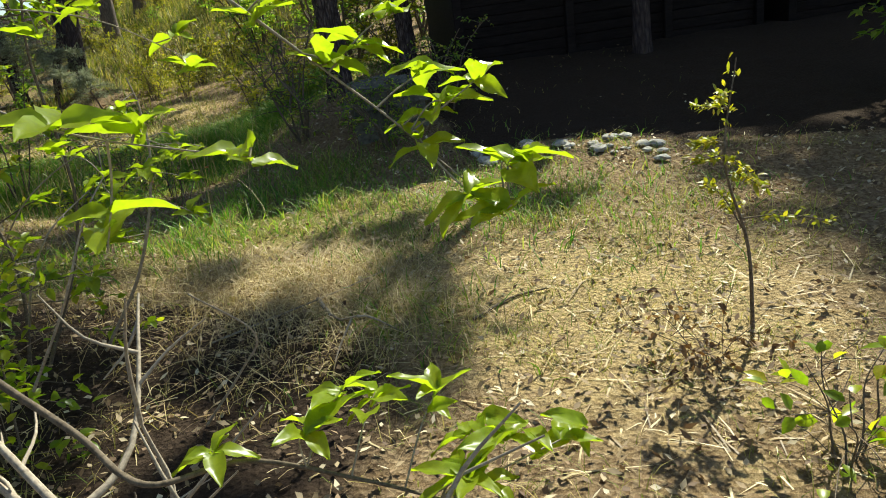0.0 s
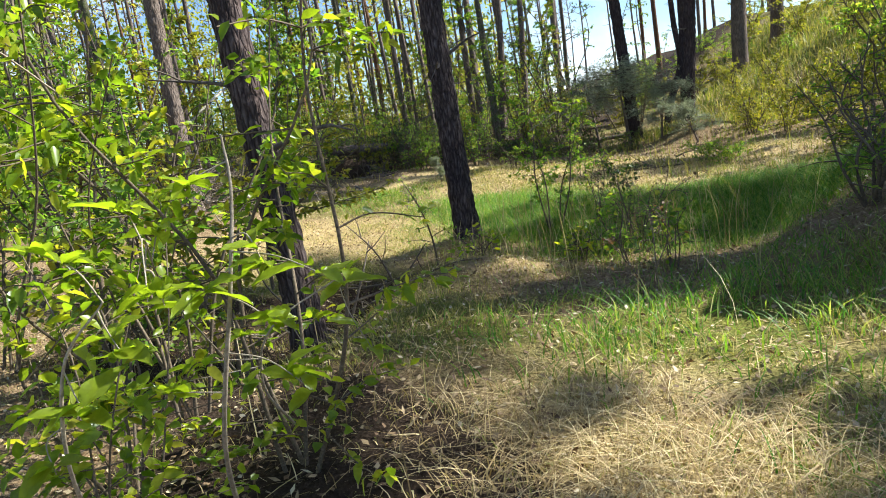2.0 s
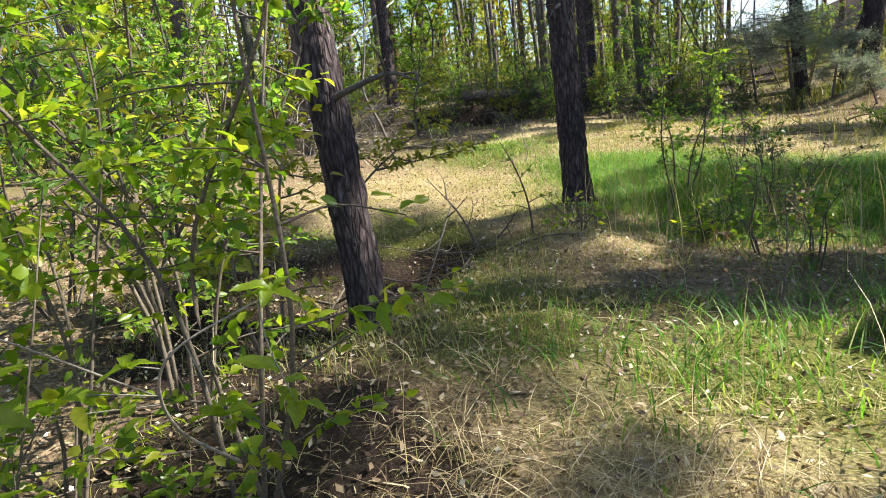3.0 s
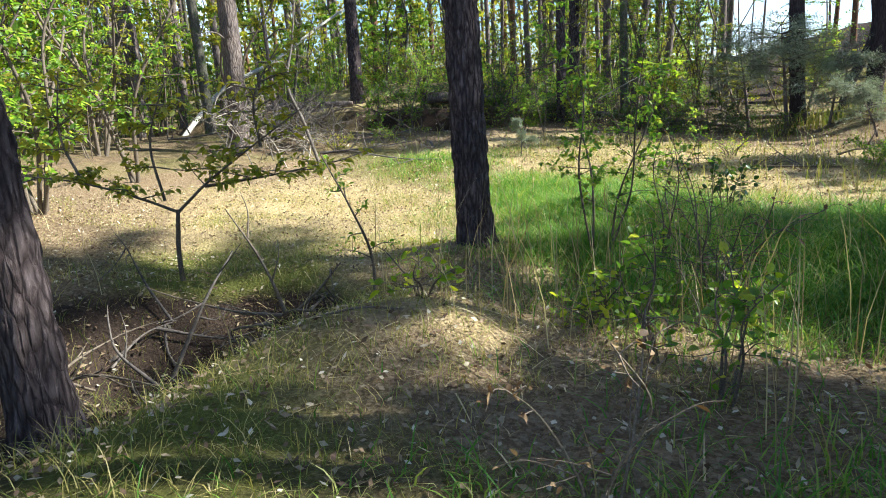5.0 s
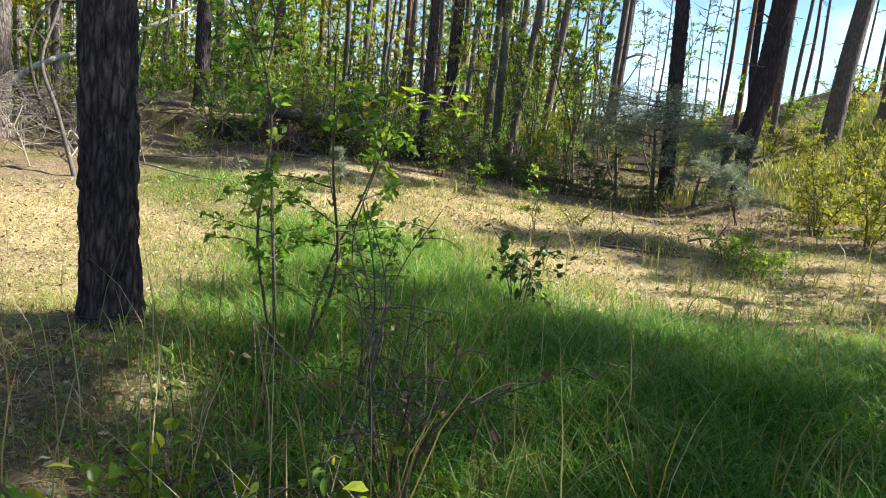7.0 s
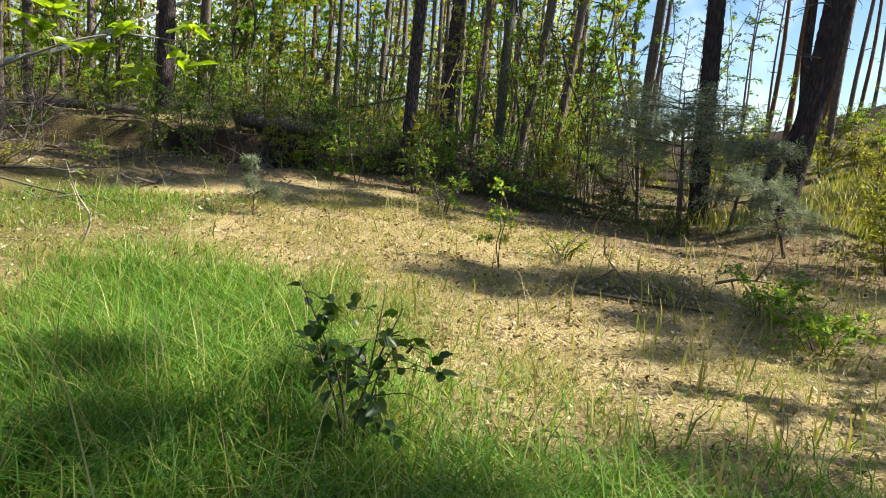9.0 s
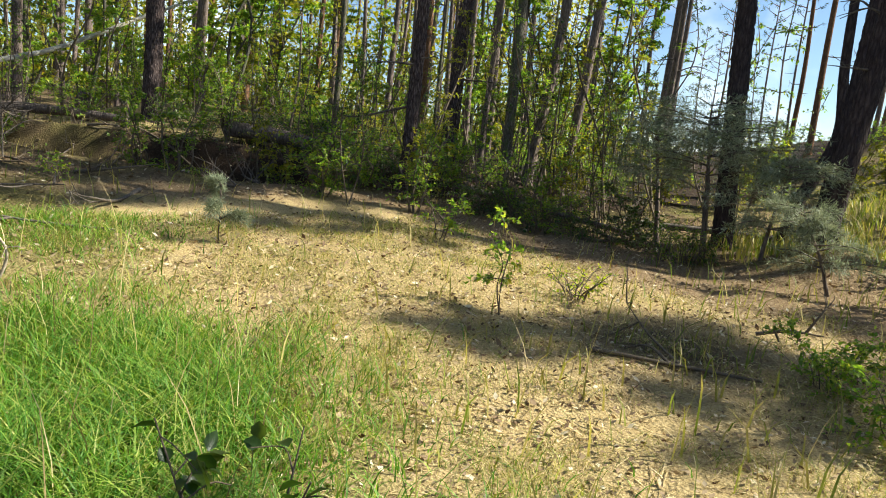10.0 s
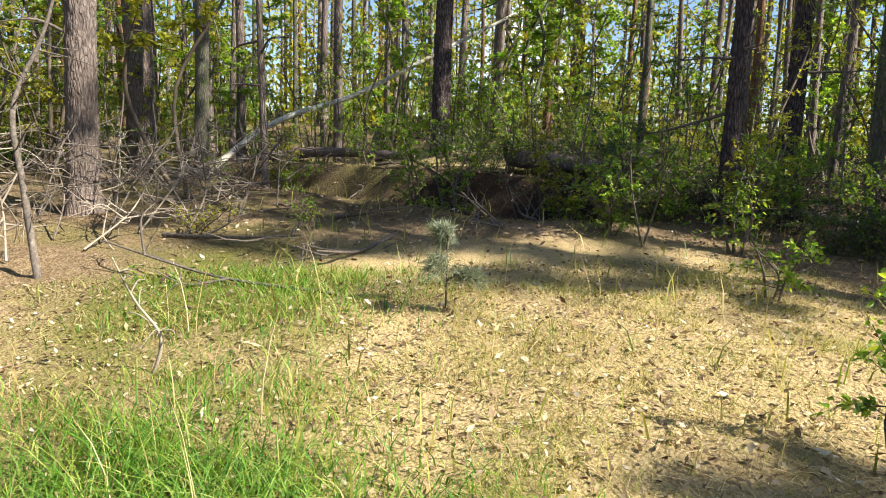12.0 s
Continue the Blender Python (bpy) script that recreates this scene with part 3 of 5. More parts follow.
pine(-7.15, 23.9, 0.11, 15, (0.055, 0.06), True, 13, label="slimmer dark pine leaning beside a stouter one", limbs=8, bark=M_BARK_SHADED)
pine(-0.02, 9.75, 0.155, 14, (0.0, 0.0), True, 14, label="dark pine behind an old concrete block", limbs=3)
pine(1.08, 10.6, 0.12, 14, (0.01, 0.0), True, 15, limbs=3, label="dark pine beside a timber hut")
pine(3.9, 8.95, 0.11, 7.2, (0.0, 0.0), False, 36, 0.58, 3, "young pine before a dark hut", 260, 0.65, bark=M_BARK_SHADED)
pine(-8.05, 34.6, 0.34, 17, (0.05, 0.055), False, 16, limbs=10, label="leaning dark pine on the open meadow slope")
pine(-7.3, 38.5, 0.3, 17, (0.03, 0.03), False, 17, limbs=8, label="dark pine on the open meadow slope")
pine(-13.9, 24.2, 0.13, 15, (0.055, 0.06), False, 18, limbs=4, label="slim leaning pine in a close pair")
pine(-13.2, 24.6, 0.12, 15, (0.075, 0.08), False, 19, limbs=4, label="slim leaning pine in a close pair")
pine(-12.9, 22.3, 0.12, 13, (0.0, 0.0), False, 33, limbs=3, label="pale slender trunk with mossy bark", bark=M_BARK_GREY)
pine(-18.4, 12.2, 0.14, 13, (-0.09, 0.02), False, 34, limbs=2, label="leaning grey trunk in the understorey", bark=M_BARK_GREY)
pine(-16.9, 13.35, 0.06, 9, (0.01, 0.0), False, 35, limbs=5, label="thin dark young trunk with bare twigs", tufts=120, spread_r=1.0)


def bent_twin(x, y):
    """One root, a curved foot and two slim stems."""
    root = thing("forked_pine", x, y, None, "slim pine with a curved foot and two stems", "tree")
    g = Geo()
    s = np.array([R0[0], R0[1], 0])
    for off, h in ((0.0, 13), (0.55, 12)):
        pts = curve_pts([(0, 0, -0.2), s * 0.2 + (0, 0, 0.9), s * (0.72 + off * 0.2) + (0, 0, 2.2), s * (0.62 + off) + (0, 0, 3.6), s * (0.6 + off * 1.1) + (0, 0, 6.5), s * (0.8 + off * 1.3) + (0, 0, h)], 8)
        tube(g, pts, np.linspace(0.125, 0.06, len(pts)), 12, 0.03)
    trunk = piece("trunk", g.mesh("trunk", M_BARK_SHADED, True), root)
    ax = (np.array([0, 9.0, 13.0]), np.array([0.7, 0.8, 0.9]), np.array([0.75, 0.85, 1.0]), np.array([0.1, 0.08, 0.05]))
    lm, fol = needle_crown(ax, 9, 13, 1.5, 260, 77, M_NEEDLE)
    crown = piece("crown", fol.mesh("crown", M_NEEDLE), root)
    piece("limb", lm.mesh("limb", M_BARK_RED, True), crown)


bent_twin(-8.0, 24.7)

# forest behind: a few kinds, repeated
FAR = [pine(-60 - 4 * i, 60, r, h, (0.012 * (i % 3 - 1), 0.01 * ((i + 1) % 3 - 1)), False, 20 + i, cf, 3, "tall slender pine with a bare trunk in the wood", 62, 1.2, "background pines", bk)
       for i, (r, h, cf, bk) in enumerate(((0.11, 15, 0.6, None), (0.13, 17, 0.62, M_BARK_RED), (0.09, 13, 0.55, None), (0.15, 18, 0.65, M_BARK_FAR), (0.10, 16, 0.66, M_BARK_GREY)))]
placed = []


def free_spot(x, y, gap):
    for a, b in placed:
        if (a - x) ** 2 + (b - y) ** 2 < gap * gap:
            return False
    return True


rs = np.random.default_rng(41)
count = 0
for trial in range(6000):
    if count >= 280:
        break
    yaw, dist = radians(rs.uniform(-25, 130)), 15 + 50 * rs.uniform() ** 0.8
    x, y = -4 - math.sin(yaw) * dist, 11 + math.cos(yaw) * dist
    if math.degrees(yaw) < 27 and (dist < 24 or rs.uniform() > 0.25) or math.degrees(yaw) < 36 and dist < 20:
        continue
    if (x > -15 and y < 25.5) or (x > -21.5 and y < 19.5) or not free_spot(x, y, 0.9):
        continue
    placed.append((x, y))
    copy_thing(FAR[int(rs.integers(5))], pose(x, y, gz(x, y), 0, 0, rs.uniform(0, 360)) @ Matrix.Scale(rs.uniform(0.85, 1.2), 4))
    count += 1
for o in FAR:
    x, y = o.location.x, o.location.y
    o.location.z = gz(x, y)
# broad-crowned pines added mostly unseen sunward to shade the grass by the walk
SHADE_PINE = pine(11.4, 37.4, 0.16, 19.2, (0.0, 0.0), False, 37, 0.84, 4, "flat-crowned pine added mostly out of view to cast shade", 600, 1.85, "sunny slope pines")
for i, (x, y, s) in enumerate(((12.6, 31.0, 1.0), (10.6, 22.6, 1.0), (3.4, 33.9, 1.0), (2.4, 20.6, 0.5), (8.6, 20.6, 0.68), (2.1, 35.6, 1.0), (0.9, 37.2, 1.0), (8.4, 24.5, 1.0), (12.2, 15.3, 0.68), (13.2, 16.0, 0.68), (0.6, 30.2, 0.68), (7.5, 22.4, 0.68), (2.2, 26.0, 0.5), (7.8, 25.5, 1.0),
                              (8.4, 23.6, 0.68), (3.1, 18.0, 0.5), (3.1, 26.6, 0.5), (4.2, 26.1, 0.5), (7.2, 40.6, 1.0), (-1.0, 33.8, 0.68), (3.8, 36.1, 0.68), (6.1, 42.0, 1.0), (3.2, 41.2, 1.0), (-0.8, 38.8, 1.0), (6.1, 17.3, 0.5), (6.2, 13.4, 0.6), (5.3, 16.3, 0.5), (4.0, 15.2, 0.42), (13.0, 17.4, 0.68), (3.7, 17.0, 0.5))):
    m = pose(x, y, gz(x, y), 0, 0, 47 * i) @ Matrix.Scale(s, 4)
    copy_thing(SHADE_PINE, m).matrix_basis = m


# ---- shrubs and young trees ----
def shrub(name, seed, height, spread_r, stems, leaf, n_leaf, mat, full=False, upright=0.8, bare=0.15, label="", category="shrub", group="", wood=None, thick=0.012, wide=0.5):
    """Several stems with side twigs and leaves along them."""
    r = np.random.default_rng(seed)
    root = thing(name, 0, 0, 0, label, category, group)
    tip_pos, tip_way = [], []
    twigs = Geo()
    for s in range(stems):
        a = r.uniform(0, 6.28)
        d = np.array([math.cos(a), math.sin(a), 0]) * spread_r * r.uniform(0.35, 1.0)
        h = height * r.uniform(0.65, 1.0)
        start = np.array([math.cos(a), math.sin(a), 0]) * r.uniform(0, 0.05 + 0.06 * spread_r)
        g = Geo()
        w = r.normal(scale=0.05 * height, size=(3, 3)) * np.array([1, 1, 0.3])
        pts = curve_pts([start - (0, 0, 0.06), start + d * 0.2 + (0, 0, h * 0.33) + w[0], start + d * 0.55 + (0, 0, h * 0.68) + w[1], start + d + (0, 0, h)], 6)
        rad = thick * (0.6 + 0.5 * height)
        tube(g, pts, np.linspace(rad, rad * 0.3, len(pts)), 6, 0.05)
        for b in range(int(4 + height * 4)):
            t = r.uniform(bare, 0.97)
            p = pts[int(t * (len(pts) - 1))]
            e = unit(np.array([*r.normal(size=2), r.uniform(-0.1, 0.9) * upright])) * (0.2 + 0.32 * spread_r) * (1.15 - 0.7 * t) * r.uniform(0.5, 1.3)
            tw = curve_pts([p, p + e * 0.5 + r.normal(scale=0.02, size=3), p + e + (0, 0, -0.04)], 4)
            tube(twigs, tw, np.linspace(rad * 0.4, 0.0018, len(tw)), 4, cap=False)
            tip_pos.append(tw[2:])
            tip_way.append(np.broadcast_to(unit(e), tw[2:].shape))
        tip_pos.append(pts[-5:])
        tip_way.append(np.broadcast_to(unit(d + (0, 0, h)), pts[-5:].shape))
        piece("stem", g.mesh("stem", wood or M_TWIG, True), root)
    tagged(piece("twig_spray", twigs.mesh("twig_spray", wood or M_TWIG, True), root), kind="stuff")
    P, W = np.concatenate(tip_pos), np.concatenate(tip_way)
    pick = r.integers(0, len(P), n_leaf)
    fol = Geo()
    leaves(fol, P[pick] + r.normal(scale=0.25 * leaf, size=(n_leaf, 3)), W[pick] + r.normal(scale=0.75, size=(n_leaf, 3)) + (0, 0, 0.1), leaf * r.uniform(0.55, 1.2, n_leaf), leaf * wide * r.uniform(0.8, 1.2, n_leaf), full)
    piece("foliage", fol.mesh("foliage", mat), root)
    return root


def put(o, x, y, turn=0, s=1.0):
    o.matrix_basis = pose(x, y, gz(x, y) - 0.01, 0, 0, turn) @ Matrix.Scale(s, 4)
    return o


def repeat(o, spots):
    first = True
    for x, y, turn, s in spots:
        m = pose(x, y, gz(x, y) - 0.01, 0, 0, turn) @ Matrix.Scale(s, 4)
        if first:
            o.matrix_basis, first = m, False
        else:
            c = copy_thing(o, m)
            c.matrix_basis = m


UNDER = [shrub("understorey_bush", 100 + i, h, w, st, lf, nl, mt, False, 0.8, 0.1, "leafy understorey bush at the foot of the pines", "bush", "understorey bushes")
         for i, (h, w, st, lf, nl, mt) in enumerate(((1.5, 0.8, 5, 0.075, 1300, M_LEAF), (2.2, 0.9, 4, 0.075, 1500, M_LEAF), (1.1, 0.7, 6, 0.065, 900, M_LEAF), (1.7, 0.8, 4, 0.08, 1000, M_LEAF_YELLOW)))]
YOUNG = [shrub("young_tree", 120 + i, h, w, st, lf, nl, mt, False, 0.6, 0.25, "slender young broadleaf tree among the pines", "tree", "young broadleaf trees", M_BARK_GREY, 0.011)
         for i, (h, w, st, lf, nl, mt) in enumerate(((5.5, 1.5, 1, 0.10, 2000, M_LEAF), (7.0, 1.7, 1, 0.11, 2600, M_LEAF), (4.2, 1.2, 2, 0.09, 1800, M_LEAF), (5.0, 1.4, 2, 0.10, 1500, M_LEAF_YELLOW)))]


def scatter(kinds, number, ok, seed, lo, hi):
    r = np.random.default_rng(seed)
    spots = [[] for _ in kinds]
    n = 0
    for trial in range(9000):
        if n >= number:
            break
        yaw, dist = radians(r.uniform(-30, 130)), 7 + 34 * r.uniform() ** 0.9
        x, y = -4 - math.sin(yaw) * dist, 11 + math.cos(yaw) * dist
        if not ok(x, y, math.degrees(yaw), r):
            continue
        k = int(r.integers(len(kinds)))
        spots[k].append((x, y, r.uniform(0, 360), r.uniform(lo, hi)))
        n += 1
    for o, sp in zip(kinds, spots):
        if sp:
            repeat(o, sp)


def wood_edge(x, y, yaw, r):
    """Behind the clearing, thin towards the meadow."""
    inside = (x > -11.0 and y < 20.5 + 0.3 * (x + 10)) or (x > -13.5 and y < 17.2) or (x > -18.5 and y < 15.5 and x + y > -6.0)
    if inside or x > 0.5:
        return False
    if -9.5 < x < -4 and y < 28:
        return False
    return yaw > 30 or r.uniform() < 0.25


scatter(UNDER, 260, wood_edge, 5, 0.6, 1.15)
scatter(YOUNG, 150, lambda x, y, yaw, r: wood_edge(x, y, yaw, r) and yaw > 28 and (x < -19 or y > 25), 6, 0.7, 1.3)


THIN = [shrub("thin_sapling", 150 + i, h, w, st, 0.065, nl, mt, False, 0.7, 0.2, "thin dark-stemmed sapling with sparse leaves at the wood's edge", "tree", "thin saplings", None, 0.0075)
        for i, (h, w, st, nl, mt) in enumerate(((4.6, 0.6, 1, 420, M_LEAF), (3.4, 0.6, 2, 420, M_LEAF_DARK), (5.6, 0.7, 1, 480, M_LEAF_YELLOW), (2.4, 0.6, 3, 420, M_LEAF)))]
scatter(THIN, 110, lambda x, y, yaw, r: wood_edge(x, y, yaw, r) and yaw > 26 and x < -7.5 and (x + 4) ** 2 + (y - 11) ** 2 < 500, 16, 0.7, 1.2)
rs = np.random.default_rng(57)
for i in range(22):
    x, y = rs.uniform(-15, -9.2), rs.uniform(22.5, 29)
    copy_thing(THIN[i % 4], Matrix()).matrix_basis = pose(x, y, gz(x, y) - 0.01, 0, 0, rs.uniform(0, 360)) @ Matrix.Scale(rs.uniform(1.0, 1.6), 4)
# The dark leaf here puts the shade of the wood's edge into colour.
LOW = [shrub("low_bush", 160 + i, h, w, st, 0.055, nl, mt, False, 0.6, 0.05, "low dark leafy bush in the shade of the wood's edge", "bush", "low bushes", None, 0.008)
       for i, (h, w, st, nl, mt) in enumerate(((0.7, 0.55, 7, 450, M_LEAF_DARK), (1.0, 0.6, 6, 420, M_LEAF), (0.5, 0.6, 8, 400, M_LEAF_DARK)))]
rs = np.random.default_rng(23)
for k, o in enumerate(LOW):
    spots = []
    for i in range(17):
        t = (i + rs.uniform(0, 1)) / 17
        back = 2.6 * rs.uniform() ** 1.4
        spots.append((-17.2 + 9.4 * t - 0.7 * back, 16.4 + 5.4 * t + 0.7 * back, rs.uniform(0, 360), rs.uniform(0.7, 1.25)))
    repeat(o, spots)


def far_wood():
    """The closed wood behind: uneven masses of leaves from the ground to the tops."""
    r = np.random.default_rng(88)
    n = 3400
    yaw = np.radians(r.uniform(33, 140, n))
    dist = r.uniform(38, 62, n)
    x, y = -4 - np.sin(yaw) * dist, 11 + np.cos(yaw) * dist
    z = ground_z(x, y) + 12 * r.uniform(0, 1, n) ** 1.7
    per = 22
    P = np.repeat(np.stack([x, y, z], -1), per, 0) + r.normal(scale=0.9, size=(n * per, 3))
    f = Geo()
    leaves(f, P, r.normal(size=P.shape), r.uniform(0.18, 0.45, len(P)), 0.22, False)
    tagged(new("far_wood", f.mesh("far_wood", M_LEAF_YELLOW)), "closed green wood far behind the pines", "woods", kind="stuff")


far_wood()


# ---- the sunny side: bushes by the hut and along the meadow edge ----
EDGE = shrub("hazel_bush", 140, 3.4, 1.5, 6, 0.10, 3000, M_LEAF, False, 0.7, 0.15, "tall leafy bush on the slope behind the pines", "bush", "slope bushes")
# The last two are unseen, added only to shade ground near the start.
repeat(EDGE, [(0.5, 13.2, 150, 0.9), (2.2, 15.4, 220, 1.2), (0.2, 18.6, 20, 1.0), (-1.4, 23.2, 330, 1.1), (1.4, 23.6, 200, 1.3), (3.2, 13.8, 300, 1.3), (-1.0, 29.0, 120, 1.1), (2.2, 26.0, 250, 1.3), (5.0, 27.0, 15, 1.6), (6.2, 6.4, 40, 1.3), (5.5, 4.9, 140, 1.1)])
SLOPE = shrub("slope_bush", 141, 1.6, 1.1, 7, 0.08, 1700, M_LEAF_YELLOW, False, 0.7, 0.1, "yellowing leafy bush on the sunlit slope", "bush", "slope bushes")
repeat(SLOPE, [(6.6, 14.4, 0, 1.5), (-1.3, 13.2, 20, 0.8), (-0.6, 11.6, 120, 0.7), (1.0, 12.2, 200, 0.9), (-4.3, 20.3, 0, 0.8), (-3.4, 19.6, 80, 0.75), (-3.2, 21.6, 170, 0.95), (-4.6, 22.6, 30, 0.8), (-2.4, 24.0, 200, 1.0), (-5.6, 28.6, 250, 1.0), (-7.2, 30.2, 10, 0.9), (-9.6, 33.5, 60, 1.2), (-12.0, 33.0, 100, 1.3), (-3.8, 33.5, 140, 1.3), (-12.8, 28.6, 40, 1.2), (-11.4, 29.4, 190, 0.9), (-6.2, 37.0, 220, 1.4), (-9.0, 41.0, 270, 1.6), (-5.6, 43.0, 320, 1.6), (-14.0, 36.0, 0, 1.5), (-2.0, 38.0, 45, 1.6), (0.5, 34.0, 75, 1.5)])


def hut():
    """A dark boarded hut in its own shade, with a narrow gap before its second part."""
    ux, uy = 0.998, -0.06      # along its front
    for x0, x1, base, nm in ((0.0, 4.45, 0, "front"), (4.85, 9.0, 0, "side")):
        root = thing("timber_hut", 1.65 + ux * x0, 9.9 + uy * x0, 0.05, "dark brown boarded timber hut standing in its own shade", "hut", "timber huts")
        ln, dep, h = x1 - x0, 3.0, 3.4
        turn = Matrix.Rotation(math.atan2(uy, ux), 4, "Z")
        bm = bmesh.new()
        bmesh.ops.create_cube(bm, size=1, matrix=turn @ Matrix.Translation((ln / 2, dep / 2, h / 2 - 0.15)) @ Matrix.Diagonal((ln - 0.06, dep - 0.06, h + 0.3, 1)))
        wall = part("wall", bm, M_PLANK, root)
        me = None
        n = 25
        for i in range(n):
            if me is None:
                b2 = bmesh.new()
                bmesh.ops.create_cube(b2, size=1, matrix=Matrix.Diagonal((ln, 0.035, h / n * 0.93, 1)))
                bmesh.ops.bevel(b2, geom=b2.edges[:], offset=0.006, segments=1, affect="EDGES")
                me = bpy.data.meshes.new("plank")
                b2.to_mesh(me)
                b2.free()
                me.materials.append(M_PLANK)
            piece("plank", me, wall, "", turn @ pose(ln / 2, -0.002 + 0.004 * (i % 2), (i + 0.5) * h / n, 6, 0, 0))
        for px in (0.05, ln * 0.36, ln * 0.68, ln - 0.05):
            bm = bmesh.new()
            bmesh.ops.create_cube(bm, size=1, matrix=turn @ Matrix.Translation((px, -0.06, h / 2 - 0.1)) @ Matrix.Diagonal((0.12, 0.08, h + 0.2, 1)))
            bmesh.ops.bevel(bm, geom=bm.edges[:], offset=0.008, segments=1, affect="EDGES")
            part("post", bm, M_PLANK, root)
        bm = bmesh.new()
        bmesh.ops.create_cube(bm, size=1, matrix=turn @ Matrix.Translation((ln / 2, dep / 2 - 0.1, h + 0.1)) @ Matrix.Rotation(radians(5), 4, "X") @ Matrix.Diagonal((ln + 0.3, dep + 0.7, 0.1, 1)))
        part("roof", bm, M_ROOF, root, "flat felt-covered roof")


hut()


def stone(name, x, y, size, seed, mat, label, category, group="", sink=0.3, flat=0.6):
    bm = bmesh.new()
    bmesh.ops.create_icosphere(bm, subdivisions=2, radius=1)
    for v in bm.verts:
        n = noise.noise(v.co * 1.3 + Vector((seed * 3.1, 0, 0))) + 0.5 * noise.noise(v.co * 3 + Vector((0, seed, 0)))
        v.co *= 1 + 0.35 * n
        v.co = Vector((v.co.x * size[0], v.co.y * size[1], v.co.z * size[2] * flat))
    me = bpy.data.meshes.new(name)
    bm.to_mesh(me)
    bm.free()
    me.materials.append(mat)
    o = tagged(new(name, me), label, category, group)
    o.matrix_basis = pose(x, y, gz(x, y) + size[2] * flat * (1 - sink), 0, 0, seed * 47)
    return o


rs = np.random.default_rng(12)
for i in range(30):
    t = rs.uniform(-0.3, 1.2)
    s = rs.uniform(0.02, 0.085)
    stone("rubble_stone", 1.2 + 0.95 * t + rs.normal(scale=0.12), 6.1 - 0.5 * t + rs.normal(scale=0.14), (s, s * 0.8, s * 0.6), i, M_STONE, "pale broken rubble stone lying in the grass", "stone", "rubble stones", 0.2)


def block():
    root = thing("concrete_block", 0.35, 7.75, gz(0.35, 7.75), "old dark concrete block half sunk in a bank", "concrete block")
    bm = bmesh.new()
    bmesh.ops.create_cube(bm, size=1, matrix=Matrix.Translation((0, 0.3, 0.12)) @ Matrix.Diagonal((0.75, 0.8, 0.75, 1)))
    bmesh.ops.subdivide_edges(bm, edges=bm.edges[:], cuts=5, use_grid_fill=True)
    for v in bm.verts:
        v.co += 0.035 * noise.noise_vector(v.co * 5)
    part("body", bm, M_CONCRETE, root)
    bm = bmesh.new()
    bmesh.ops.create_grid(bm, x_segments=14, y_segments=14, size=0.42)
    for v in bm.verts:
        v.co = Vector((v.co.x * 1.05, v.co.y + 0.3, 0.53 + 0.05 * noise.noise(v.co * 6) - 0.25 * (max(abs(v.co.x), abs(v.co.y)) / 0.42) ** 8))
    part("litter_cap", bm, M_CONCRETE, root, "thin cap of dark litter")


block()


# ---- shrubs beside the walk ----
def near_shrub(name, seed, x, y, h, w, stems, leaf, n, mat, label, category="shrub", upright=0.8, bare=0.2, wood=None, turn=0, thick=0.012, wide=0.5):
    return put(shrub(name, seed, h, w, stems, leaf, n, mat, True, upright, bare, label, category, "", wood, thick, wide), x, y, turn)


near_shrub("cherry_shrub", 201, -2.1, 3.66, 2.7, 0.95, 4, 0.068, 1150, M_CHERRY, "forked small tree with spreading bright green leaves", upright=0.35, bare=0.15, thick=0.0052)
near_shrub("cherry_shrub", 202, -2.65, 3.2, 2.2, 0.8, 5, 0.07, 900, M_CHERRY, "tall shrub with bright yellow-green leaves beside the walk", bare=0.1, thick=0.0048)
near_shrub("cherry_shrub", 203, -1.85, 2.75, 1.3, 0.6, 5, 0.068, 520, M_CHERRY, "slender shrub with bright green leaves over bare soil", bare=0.1, thick=0.0042)
near_shrub("cherry_shrub", 204, -3.2, 3.9, 2.6, 1.0, 5, 0.065, 1200, M_LEAF, "tall leafy shrub behind brighter shrubs", bare=0.2, thick=0.006)
near_shrub("cherry_shrub", 205, -5.3, 4.9, 2.9, 1.1, 6, 0.085, 1500, M_LEAF, "tall thin-stemmed shrub at the edge of a hollow", bare=0.15, thick=0.006)
near_shrub("cherry_shrub", 206, -5.9, 3.9, 3.2, 1.3, 6, 0.09, 1700, M_LEAF, "tall thin-stemmed shrub with pale green leaves", bare=0.15, thick=0.006)
near_shrub("young_oak", 207, -3.75, 4.55, 1.5, 0.6, 3, 0.09, 330, M_LEAF_YELLOW, "young oak with fresh yellow-green leaves", "tree", bare=0.25)
near_shrub("young_oak", 208, -4.6, 4.2, 2.4, 0.8, 3, 0.09, 420, M_LEAF_YELLOW, "young oak with fresh yellow-green leaves beside a pine", "tree", bare=0.2)
near_shrub("young_oak", 209, -8.2, 5.6, 3.0, 1.2, 5, 0.09, 1500, M_LEAF, "leafy young oak at the foot of the slope", "tree")
near_shrub("young_oak", 210, -9.8, 6.6, 3.6, 1.4, 5, 0.10, 1700, M_LEAF, "leafy young oak in the shade", "tree")
near_shrub("young_birch", 211, -11.8, 8.3, 4.5, 1.5, 3, 0.09, 1500, M_LEAF, "leafy young birch at the wood's edge", "tree", bare=0.25)
near_shrub("young_birch", 212, -14.6, 8.6, 5.5, 1.8, 3, 0.10, 1800, M_LEAF, "leafy young birch at the wood's edge", "tree", bare=0.25)
